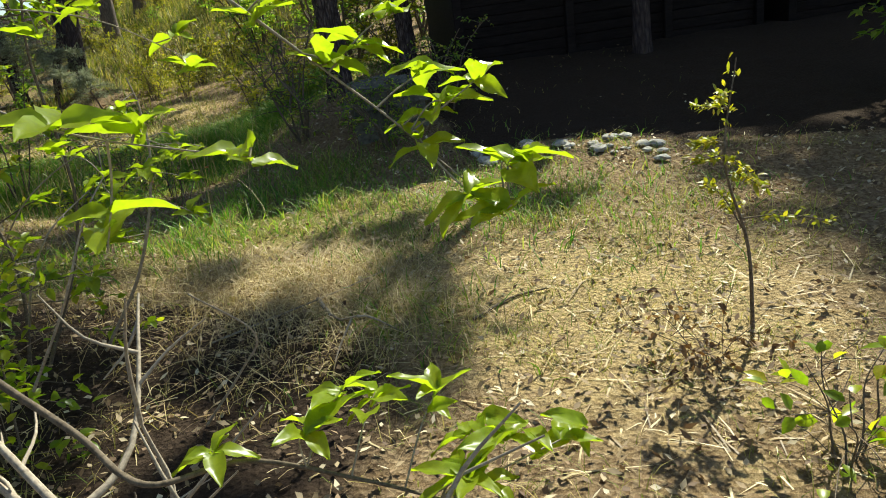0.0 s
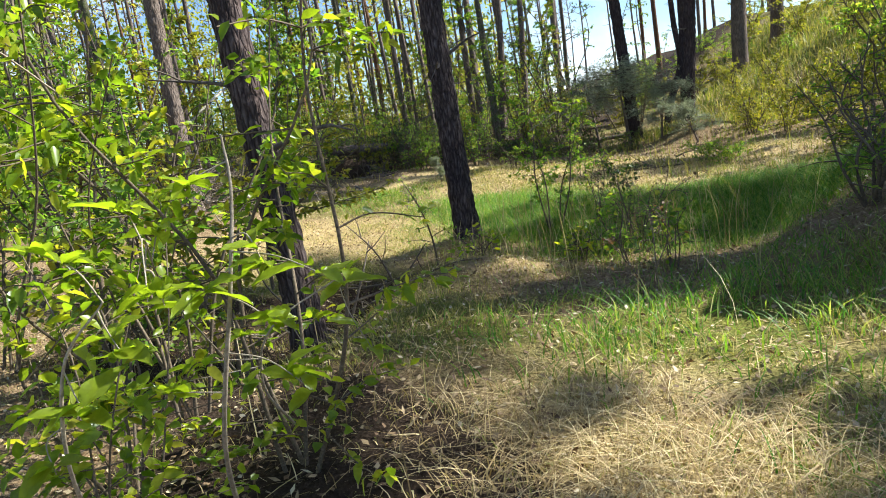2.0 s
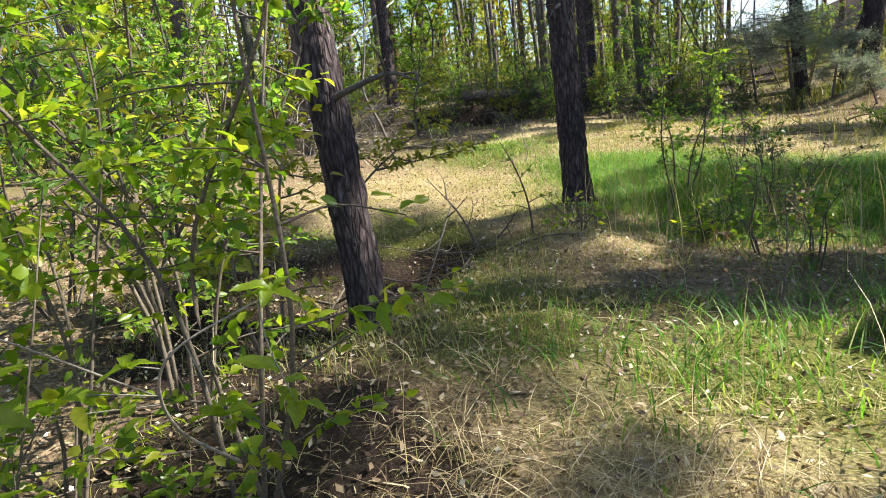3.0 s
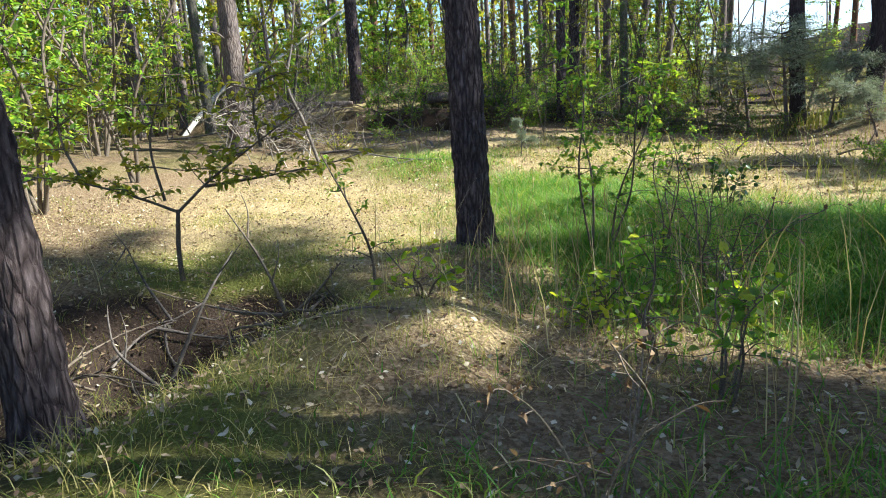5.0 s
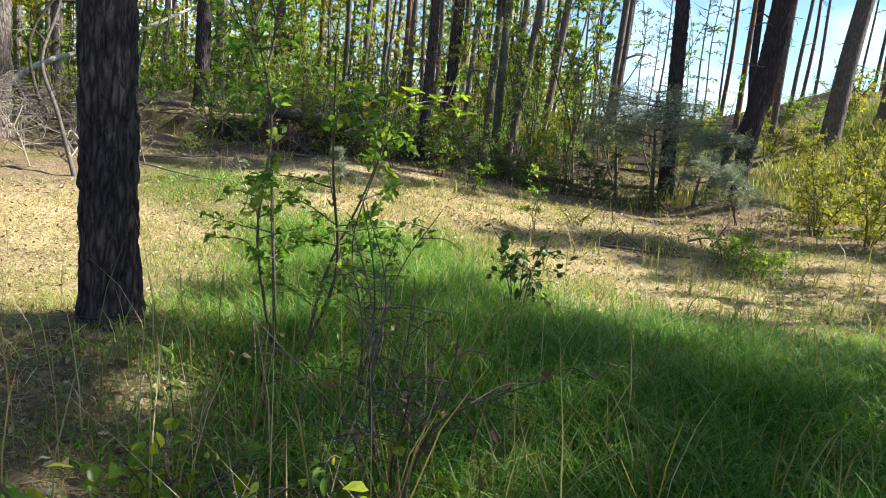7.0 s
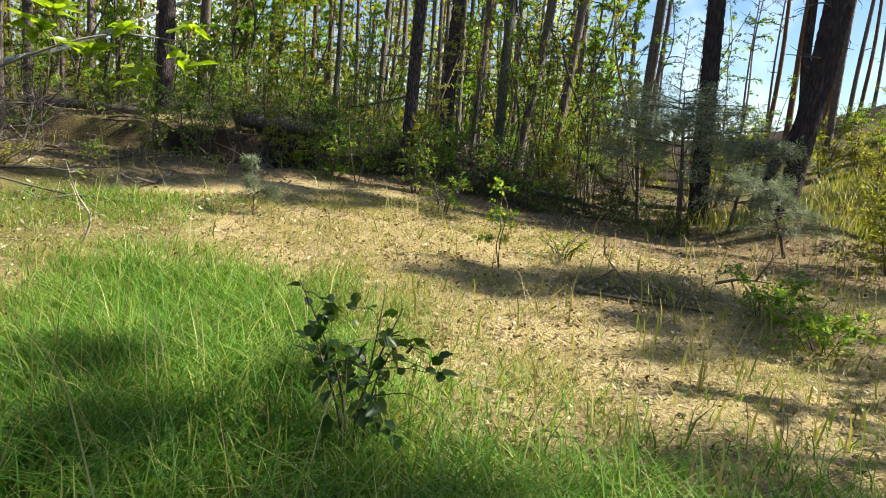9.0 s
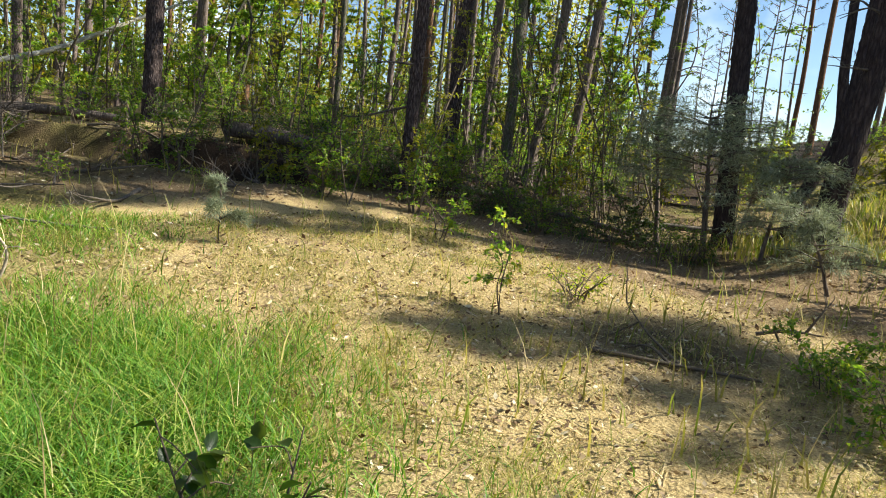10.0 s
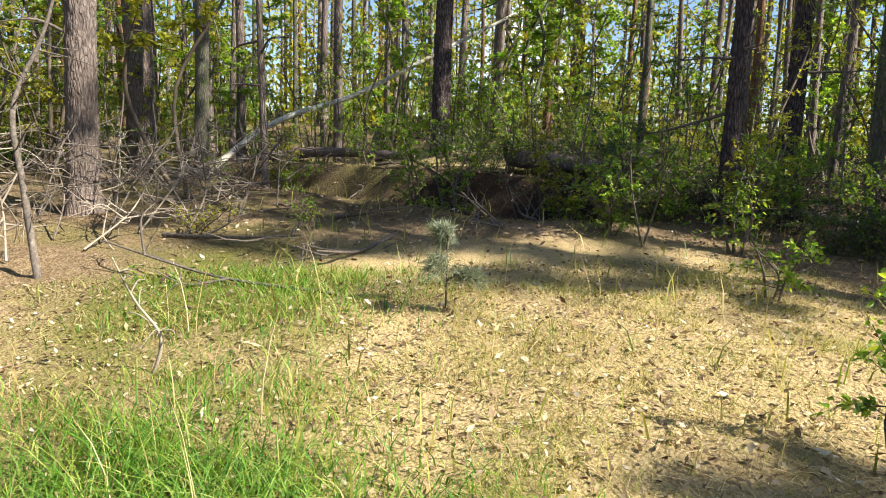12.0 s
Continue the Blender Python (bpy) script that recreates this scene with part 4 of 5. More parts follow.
for i, (x, y, h) in enumerate(((-13.2, 6.6, 4.0), (-15.4, 7.4, 5.0), (-17.2, 8.6, 5.5), (-16.4, 5.6, 5.0), (-19.0, 9.6, 6.0), (-21.4, 11.8, 6.0), (-12.4, 4.6, 4.2))):
    near_shrub("young_beech", 260 + i, x, y, h, 0.36 * h, 3, 0.12, 1700, M_CHERRY if i % 2 else M_LEAF_YELLOW, "leafy young beech with sunlit yellow-green leaves", "tree", bare=0.12)
near_shrub("young_maple", 213, -15.2, 12.1, 5.2, 1.5, 2, 0.12, 1500, M_LEAF_YELLOW, "young maple with a spreading yellow crown", "tree", bare=0.5)
near_shrub("rowan_sapling", 214, -4.3, 9.9, 2.35, 0.75, 4, 0.065, 1100, M_LEAF, "rowan sapling with fresh green leaves in the grass", "tree", bare=0.25, thick=0.0065)
near_shrub("rowan_sapling", 215, -3.75, 9.95, 1.3, 0.5, 4, 0.06, 170, M_LEAF, "thin rowan sapling beside a pine", "tree", bare=0.3, thick=0.006)
near_shrub("bare_shrub", 216, -3.0, 9.55, 1.15, 0.65, 9, 0.05, 60, M_LEAF_BROWN, "nearly leafless shrub of thin dark stems", bare=0.25, thick=0.006)
near_shrub("bare_shrub", 217, -2.6, 8.65, 0.8, 0.4, 4, 0.045, 50, M_LEAF, "thin-stemmed shrub with few leaves", bare=0.3, thick=0.0045)
near_shrub("oak_seedling", 218, -2.05, 7.85, 0.72, 0.35, 4, 0.075, 130, M_LEAF, "small oak with sunlit pale green leaves", "tree", wide=0.55, thick=0.008)
near_shrub("oak_seedling", 219, -2.5, 8.15, 0.8, 0.3, 3, 0.07, 90, M_LEAF, "small oak among grey grass stems", "tree", wide=0.55, thick=0.008)
near_shrub("oak_seedling", 220, -3.9, 7.6, 0.3, 0.35, 4, 0.07, 70, M_CHERRY, "low oak seedling with bright leaves", "tree", wide=0.6)
near_shrub("oak_seedling", 221, -3.3, 8.75, 0.3, 0.25, 4, 0.08, 60, M_CHERRY, "low oak seedling with bright leaves", "tree", wide=0.6)
near_shrub("oak_seedling", 222, -2.55, 9.15, 0.45, 0.2, 3, 0.09, 46, M_CHERRY, "low seedling with large bright leaves", "tree", wide=0.5)
near_shrub("oak_seedling", 223, -3.15, 8.4, 0.32, 0.3, 4, 0.08, 60, M_CHERRY, "low seedling with large bright leaves", "tree", wide=0.5)
near_shrub("oak_seedling", 225, -4.3, 12.1, 0.75, 0.42, 5, 0.085, 130, M_LEAF_DARK, "oak sapling with rounded green leaves in tall grass", "tree", bare=0.4, wide=0.6, thick=0.008)
near_shrub("birch_sapling", 226, -4.4, 7.65, 1.1, 0.32, 1, 0.05, 80, M_LEAF, "slender sapling with few green leaves", "tree", bare=0.25)
near_shrub("birch_sapling", 227, -6.68, 15.7, 0.95, 0.32, 2, 0.06, 230, M_LEAF, "slender sapling standing in the dry clearing", "tree", thick=0.007)
near_shrub("birch_sapling", 228, -9.4, 17.4, 0.9, 0.4, 3, 0.065, 320, M_LEAF, "leafy sapling at the clearing's edge", "tree")
near_shrub("birch_sapling", 229, -8.9, 12.35, 1.15, 0.25, 1, 0.04, 34, M_LEAF, "thin bare-stemmed sapling in the clearing", "tree", bare=0.4, wood=M_TWIG_PALE)
near_shrub("bilberry_clump", 230, -6.8, 16.9, 0.35, 0.4, 8, 0.045, 200, M_CHERRY, "low clump of sunlit green leaves", bare=0.1)
near_shrub("bilberry_clump", 231, -12.6, 12.4, 0.4, 0.5, 8, 0.06, 190, M_LEAF_YELLOW, "low clump of yellow-green leaves", bare=0.1)
near_shrub("bilberry_clump", 232, -12.7, 13.7, 0.4, 0.4, 7, 0.06, 150, M_LEAF, "low clump of green leaves at the clearing's edge", bare=0.1)
near_shrub("bilberry_clump", 233, -4.4, 16.6, 0.45, 0.5, 9, 0.05, 1000, M_LEAF, "low shaded clump of small leaves", bare=0.05, thick=0.005)
near_shrub("bilberry_clump", 234, -3.7, 16.0, 0.45, 0.5, 9, 0.05, 1000, M_LEAF, "low shaded clump of small leaves", bare=0.05, thick=0.005)
near_shrub("hazel_sapling", 235, -11.4, 18.6, 1.3, 0.8, 6, 0.075, 520, M_LEAF, "leafy sapling at the foot of a pine", "bush")
near_shrub("hazel_sapling", 236, -12.6, 17.6, 1.5, 1.0, 6, 0.075, 620, M_LEAF, "spreading leafy sapling before the wood", "bush")
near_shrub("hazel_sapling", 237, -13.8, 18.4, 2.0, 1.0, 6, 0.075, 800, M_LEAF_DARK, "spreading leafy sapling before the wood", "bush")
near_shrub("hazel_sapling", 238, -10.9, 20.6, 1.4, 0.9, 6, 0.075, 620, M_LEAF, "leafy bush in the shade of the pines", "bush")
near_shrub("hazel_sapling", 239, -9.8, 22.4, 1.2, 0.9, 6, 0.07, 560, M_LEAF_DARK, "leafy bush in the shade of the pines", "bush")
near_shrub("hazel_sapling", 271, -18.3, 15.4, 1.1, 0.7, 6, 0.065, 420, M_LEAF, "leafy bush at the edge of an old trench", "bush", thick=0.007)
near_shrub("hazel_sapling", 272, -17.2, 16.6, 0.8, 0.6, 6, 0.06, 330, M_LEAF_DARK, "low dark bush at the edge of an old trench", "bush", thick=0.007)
near_shrub("hazel_sapling", 240, -16.3, 17.7, 1.9, 0.9, 6, 0.075, 700, M_LEAF, "leafy sapling beside an old trench", "bush")
near_shrub("roadside_sapling", 241, 1.11, 2.56, 1.25, 0.36, 1, 0.04, 430, M_LEAF_YELLOW, "slim sapling with small pale yellow leaves", "tree", bare=0.4, thick=0.0075, wide=0.4)
near_shrub("bramble", 242, 0.85, 1.75, 0.36, 0.28, 5, 0.08, 60, M_CHERRY, "low bramble with large green leaves", thick=0.006)
near_shrub("bramble", 243, 0.85, 2.45, 0.26, 0.3, 6, 0.05, 130, M_LEAF_BROWN, "low plant with withered brown leaves", thick=0.004)
near_shrub("bramble", 244, 0.25, 7.35, 0.85, 0.7, 9, 0.05, 800, M_LEAF, "bramble spilling over an old concrete block")
near_shrub("bramble", 245, 1.0, 8.0, 1.0, 0.7, 7, 0.05, 480, M_LEAF, "bramble in the shade beside a hut")
near_shrub("bramble", 246, -0.6, 8.6, 1.5, 0.7, 6, 0.055, 420, M_LEAF, "thin-stemmed leafy bush on the bank")
near_shrub("bramble", 247, -0.75, 11.0, 1.5, 0.6, 6, 0.06, 500, M_LEAF_YELLOW, "yellowing thin-stemmed bush on the bank")
near_shrub("bramble", 248, -1.75, 6.6, 0.8, 0.3, 3, 0.04, 60, M_LEAF_BROWN, "thin dry stems with small brown leaves", thick=0.007)


def forked_sapling():
    root = thing("forked_oak", -6.5, 7.03, None, "low forked oak with two spreading arms", "tree")
    r = np.random.default_rng(5)
    s = np.array([0.62, 0.78, 0])
    tip, way = [], []
    lines = [[(0, 0, -0.05), (0.02, 0, 0.3), (0.05, 0.03, 0.62)],
             [(0.05, 0.03, 0.6), s * 0.35 + (0, 0, 0.85), s * 0.8 + (0, 0, 1.15), s * 1.35 + (0, 0, 1.5)],
             [(0.05, 0.03, 0.6), -s * 0.3 + (0, 0, 0.75), -s * 0.75 + (0, 0, 0.9), -s * 1.3 + (0, 0, 1.0)],
             [s * 0.3 + (0, 0, 0.8), s * 0.8 + (0, 0, 0.85), s * 1.5 + (0, 0, 0.95)],
             [-s * 0.05 + (0, 0, 0.7), -s * 0.1 + (0, 0, 1.2), s * 0.1 + (0, 0, 1.7)],
             [s * 0.8 + (0, 0, 1.1), s * 0.75 + (0.1, 0, 1.5), s * 0.9 + (0.1, 0.1, 1.9)],
             [-s * 0.7 + (0, 0, 0.88), -s * 0.8 + (-0.1, 0, 1.3), -s * 0.7 + (-0.2, 0, 1.8)]]
    spray = Geo()
    for i, ln in enumerate(lines):
        g = Geo()
        pts = curve_pts(ln, 7)
        tube(g, pts, np.linspace(0.024 if i == 0 else 0.014, 0.018 if i == 0 else 0.004, len(pts)), 8, 0.06)
        if i:
            for b in range(12):
                p = pts[int(r.uniform(0.3, 1) * (len(pts) - 1))]
                e = unit(np.array([*r.normal(size=2), r.uniform(-0.1, 0.6)])) * r.uniform(0.15, 0.45)
                tw = curve_pts([p, p + e * 0.5 + r.normal(scale=0.02, size=3), p + e], 4)
                tube(spray, tw, np.linspace(0.007, 0.002, len(tw)), 4, cap=False)
                tip.append(tw[2:])
                way.append(np.broadcast_to(unit(e), tw[2:].shape))
        piece("limb" if i else "trunk", g.mesh("limb", M_TWIG, True), root)
    tagged(piece("twig_spray", spray.mesh("twig_spray", M_TWIG, True), root), kind="stuff")
    P, W = np.concatenate(tip), np.concatenate(way)
    k = r.integers(0, len(P), 1200)
    f = Geo()
    leaves(f, P[k] + r.normal(scale=0.02, size=(1200, 3)), W[k] + r.normal(scale=0.7, size=(1200, 3)), r.uniform(0.05, 0.09, 1200), 0.04, True)
    piece("foliage", f.mesh("foliage", M_LEAF_YELLOW), root)


forked_sapling()


# ---- the near branch: single leaves on bending twigs ----
def leaf_mesh(seed, length=0.10):
    r = np.random.default_rng(seed)
    nu, nv = 7, 5
    v = []
    for i in range(nu):
        t = i / (nu - 1)
        w = 0.23 * length * math.sin(math.pi * min(1, t * 0.93 + 0.05)) ** 0.8 * (1.25 - 0.5 * t)
        for j in range(nv):
            s = j / (nv - 1) * 2 - 1
            v.append((s * w, length * t, abs(s) * w * 0.45 - 0.28 * length * t * t + 0.006 * math.sin(9 * t + 4 * s + seed) * abs(s)))
    f = [[i * nv + j, i * nv + j + 1, (i + 1) * nv + j + 1, (i + 1) * nv + j] for i in range(nu - 1) for j in range(nv - 1)]
    g = Geo()
    g.add(v, f)
    return g.mesh("leaf", M_CHERRY, True)


LEAF_KINDS = [leaf_mesh(i, 0.085 + 0.012 * i) for i in range(4)]


def near_branch(name, main, twigs, label, per=6, seed=1, thick=0.0032, wood=None):
    """A branch of the shrub by the walk; each leaf is a piece of its own."""
    r = np.random.default_rng(seed)
    root = thing(name, *main[0], label, "branch")
    base = np.array(main[0])
    g = Geo()
    pts = curve_pts(np.array(main) - base, 8)
    tube(g, pts, np.linspace(thick, thick * 0.35, len(pts)), 7, 0.06)
    stem = piece("stem", g.mesh("stem", wood or M_TWIG_PALE, True), root)
    for tw in twigs:
        end = np.array(tw) - base
        near = pts[np.argmin(np.linalg.norm(pts - end + (0, 0, -0.05), axis=1))]
        g = Geo()
        line = curve_pts([near, (near + end) / 2 + r.normal(scale=0.012, size=3) + (0, 0, 0.015), end], 5)
        tube(g, line, np.linspace(0.002, 0.0012, len(line)), 5)
        twig = piece("twig", g.mesh("twig", M_TWIG_PALE, True), root)
        for i in range(per):
            p = line[-1 - int(r.integers(0, 4))]
            az = i * 360 / per + r.uniform(-35, 35)
            m = Matrix.Translation(p) @ Euler((radians(r.uniform(-15, 45)), radians(r.uniform(-30, 30)), radians(az))).to_matrix().to_4x4() @ Matrix.Scale(r.uniform(0.55, 0.95), 4)
            piece("leaf", LEAF_KINDS[int(r.integers(4))], twig, "", m)
    return stem


near_branch("cherry_branch", [(-0.85, 1.62, 1.45), (-0.61, 1.50, 1.22), (-0.51, 1.49, 1.12), (-0.40, 1.47, 1.01), (-0.32, 1.43, 0.92), (-0.27, 1.36, 0.87)],
            [(-0.22, 1.52, 1.06), (-0.32, 1.51, 1.01), (-0.36, 1.46, 0.95), (-0.35, 1.53, 1.19), (-0.43, 1.52, 1.15), (-0.50, 1.49, 1.12), (-0.60, 1.50, 1.20), (-0.30, 1.54, 1.09), (-0.28, 1.50, 1.02)],
            "hanging branch with large bright yellow-green leaves", 5, 3)
near_branch("cherry_branch", [(-0.36, 1.46, 0.97), (-0.33, 1.42, 0.92), (-0.30, 1.36, 0.89), (-0.25, 1.31, 0.88)],
            [(-0.24, 1.31, 0.93), (-0.27, 1.28, 0.87), (-0.31, 1.33, 0.89), (-0.22, 1.30, 0.95)], "bending twig end with large bright leaves", 5, 4, 0.0026)
near_branch("cherry_branch", [(-1.21, 1.50, 0.71), (-1.04, 1.40, 0.58), (-0.92, 1.29, 0.52), (-0.76, 1.32, 0.50), (-0.57, 1.27, 0.44), (-0.45, 1.21, 0.41)],
            [(-0.58, 1.38, 0.56), (-0.52, 1.37, 0.55), (-0.41, 1.37, 0.52), (-0.35, 1.31, 0.48), (-0.28, 1.26, 0.47), (-0.17, 1.24, 0.46), (-0.63, 1.30, 0.54), (-0.80, 1.31, 0.53), (-0.40, 1.18, 0.46), (-0.36, 1.18, 0.44)], "crooked low branch with large bright leaves", 6, 5, 0.0075, M_TWIG)
near_branch("cherry_branch", [(-1.25, 1.35, 1.30), (-1.00, 1.22, 1.20), (-0.84, 1.17, 1.11), (-0.63, 1.18, 1.04)],
            [(-0.84, 1.15, 1.12), (-0.75, 1.17, 1.09), (-0.63, 1.18, 1.03), (-0.83, 1.17, 0.95)], "thin twig with bright yellow-green leaves", 4, 14, 0.0025)
near_branch("cherry_branch", [(-1.95, 3.0, 1.3), (-1.55, 2.7, 1.35), (-1.1, 2.45, 1.28), (-0.8, 2.3, 1.12)],
            [(-1.45, 2.6, 1.42), (-1.25, 2.55, 1.22), (-1.05, 2.4, 1.3), (-0.85, 2.35, 1.2), (-0.8, 2.28, 1.1)], "branch with bright leaves reaching over the walk", 5, 6)
near_branch("cherry_branch", [(-2.0, 3.4, 0.3), (-1.6, 3.0, 0.7), (-1.2, 2.75, 0.9), (-0.95, 2.6, 0.85)],
            [(-1.4, 2.9, 0.9), (-1.15, 2.7, 0.98), (-1.0, 2.65, 0.8), (-1.25, 2.75, 0.75)], "branch with bright yellow-green leaves", 5, 7)

near_branch("cherry_branch", [(-1.5, 3.0, 0.05), (-1.25, 2.85, 0.40), (-1.12, 2.86, 0.75), (-1.11, 2.91, 0.96), (-1.13, 2.93, 1.08)],
            [(-1.16, 2.84, 0.98), (-1.0, 2.87, 0.82), (-0.85, 2.93, 0.76), (-1.13, 2.80, 0.77), (-0.95, 2.86, 0.68), (-1.30, 2.78, 0.55), (-0.99, 2.92, 0.53)], "upright shoot with large bright leaves", 6, 8, 0.007)
near_branch("cherry_branch", [(-1.7, 2.75, 0.05), (-1.45, 2.6, 0.40), (-1.3, 2.58, 0.68), (-1.22, 2.65, 0.80)],
            [(-1.25, 2.58, 0.59), (-1.30, 2.52, 0.49), (-1.19, 2.65, 0.69), (-1.35, 2.62, 0.90)], "upright shoot with large bright leaves", 6, 9, 0.006)
near_branch("cherry_branch", [(-2.0, 3.6, 0.0), (-1.85, 3.4, 0.25), (-1.7, 3.37, 0.48), (-1.53, 3.58, 0.61)],
            [(-1.46, 3.56, 0.36), (-1.58, 3.44, 0.32), (-1.77, 3.30, 0.47), (-1.93, 3.09, 0.40), (-2.04, 2.98, 0.38), (-1.53, 3.58, 0.62)], "low shoot with large bright leaves", 6, 10, 0.006)


near_branch("rowan_branch", [(-4.95, 10.75, 0.75), (-4.71, 10.96, 0.91), (-4.59, 11.18, 1.01), (-4.51, 11.41, 1.02)],
            [(-4.64, 10.97, 0.99), (-4.63, 11.12, 0.93), (-4.56, 11.22, 1.03), (-4.55, 11.26, 0.87), (-4.50, 11.43, 1.06), (-4.49, 11.40, 0.92), (-4.62, 11.02, 1.07)], "leafy branch reaching over the grass", 7, 12, 0.006)


# ---- young grey pines ----
def grey_pine(x, y, h, w, lean, seed, n, label):
    root = thing("young_pine", x, y, None, label, "tree")
    r = np.random.default_rng(seed)
    g = Geo()
    lean = np.array([*lean, 0.0])
    pts = curve_pts([(0, 0, -0.1), lean * 0.35 * h + (0, 0, 0.4 * h), lean * 0.75 * h + (0, 0, 0.75 * h), lean * h + (0, 0, h)], 6)
    tube(g, pts, np.linspace(0.021 * h if h < 0.9 else 0.006 + 0.021 * h, 0.004, len(pts)) * (0.6 if h < 0.9 else 1), 8, 0.05)
    piece("trunk", g.mesh("trunk", M_BARK_FAR, True), root)
    P, W = [], []
    bg = Geo()
    for i in range(n):
        t = r.uniform(0.3, 1.0)
        p = pts[int(t * (len(pts) - 1))]
        a = r.uniform(0, 6.28)
        e = np.array([math.cos(a), math.sin(a), r.uniform(-0.05, 0.22)]) * w * (1.15 - 0.6 * t) * r.uniform(0.5, 1.1)
        ln = curve_pts([p, p + e * 0.55 + (0, 0, 0.05), p + e], 6)
        tube(bg, ln, np.linspace(0.012, 0.004, len(ln)), 4, cap=False)
        for s in range(3, len(ln)):
            for k in range(2):
                q = ln[s] + r.normal(scale=0.05 * w, size=3)
                P.append(q)
                W.append(unit(e) + r.normal(scale=0.45, size=3))
    piece("limb", bg.mesh("limb", M_DEAD), root)
    P, W = np.repeat(np.array(P), 13, 0), np.repeat(np.array(W), 13, 0)
    P = P + r.normal(scale=0.025 + 0.02 * (h > 1.2), size=P.shape) * np.array([1, 1, 0.5])
    f = Geo()
    leaves(f, P, W + r.normal(scale=0.7, size=W.shape), r.uniform(0.07, 0.13, len(P)), 0.007 + 0.006 * (h > 1.2), False, 0.05)
    piece("foliage", f.mesh("foliage", M_NEEDLE_GREY), root, "grey-green needle tufts")


grey_pine(-8.35, 22.5, 2.6, 2.0, (-0.05, -0.1), 61, 46, "young pine with grey-green needles before a stout pine")
grey_pine(-9.7, 23.3, 2.3, 1.5, (-0.12, -0.05), 65, 28, "young pine with spreading grey-green boughs")
grey_pine(-7.2, 22.0, 1.5, 1.3, (0.12, 0.1), 62, 28, "young pine with grey-green needles")
grey_pine(-5.75, 20.75, 1.05, 0.7, (-0.35, -0.32), 63, 22, "leaning young pine with a dark bare foot")
grey_pine(-9.5, 14.4, 0.6, 0.26, (0.02, 0), 64, 7, "pine seedling with grey-green needles in dry grass")


# ---- dead wood ----
def log(name, pts, r0, r1, label, mat=None, category="log", n=14, branches=0, seed=1, group="", fine=1.0):
    p0 = np.array(pts[0], float)
    root = thing(name, *p0, label, category, group)
    g = Geo()
    line = curve_pts(np.array(pts) - p0, 8)
    tube(g, line, np.linspace(r0, r1, len(line)), n, 0.06)
    piece("trunk", g.mesh("trunk", mat or M_DEAD, True), root)
    r = np.random.default_rng(seed)
    for i in range(branches):
        q = line[int(r.uniform(0.2, 0.98) * (len(line) - 1))]
        e = r.normal(size=3) * np.array([1, 1, 0.6]) + (0, 0, 0.35)
        e = unit(e) * r.uniform(0.25, 0.9)
        bg = Geo()
        b = curve_pts([q, q + e * 0.5 + r.normal(scale=0.06, size=3), q + e], 5)
        tube(bg, b, np.linspace(0.014, 0.004, len(b)) * fine, 5, 0.08)
        for j in range(3):
            k = b[int(r.integers(3, len(b)))]
            u = unit(e + r.normal(scale=0.8, size=3) * 0.6) * r.uniform(0.1, 0.4)
            tube(bg, curve_pts([k, k + u * 0.5 + r.normal(scale=0.02, size=3), k + u], 3), np.linspace(0.007, 0.002, 7) * fine, 4, cap=False)
        piece("branch", bg.mesh("branch", mat or M_DEAD), root)
    return root


def on(x, y, up):
    return (x, y, gz(x, y) + up)


log("fallen_pole", [on(-20.1, 11.9, 0.1), (-20.74, 13.64, 1.35), (-21.45, 15.72, 2.17), (-22.0, 18.01, 3.41), (-22.1, 20.18, 4.57)], 0.075, 0.035, "pale barkless trunk leaning over a trench", M_BIRCH, n=10)
log("fallen_log", [on(-16.4, 17.7, 0.28), on(-15.4, 18.4, 0.3), on(-14.2, 19.2, 0.2)], 0.16, 0.12, "dark fallen log along the edge of a trench", M_BARK_FAR, branches=6, seed=2)
log("fallen_log", [on(-20.6, 13.4, 0.15), on(-19.3, 14.6, 0.25), on(-17.8, 16.2, 0.15)], 0.12, 0.08, "long dark fallen log at the wood's edge", M_BARK_FAR, branches=6, seed=3)
log("fallen_log", [on(-13.2, 21.2, 0.12), on(-11.8, 22.2, 0.14), on(-10.0, 23.2, 0.08)], 0.07, 0.05, "thin fallen log under the pines", branches=5, seed=4)
log("fallen_log", [on(-11.0, 24.8, 0.1), on(-9.2, 25.6, 0.12), on(-7.4, 25.3, 0.08)], 0.07, 0.05, "thin fallen log under the pines", branches=4, seed=5)
log("dead_tree", [on(-11.15, 11.2, -0.1), (-11.4, 11.05, 0.55), (-11.65, 10.95, 1.2), (-11.8, 11.2, 1.9), (-11.9, 11.4, 2.7)], 0.035, 0.012, "bare dead sapling with brittle twigs", M_DEAD, "tree", 8, 12, 6, "", 0.6)
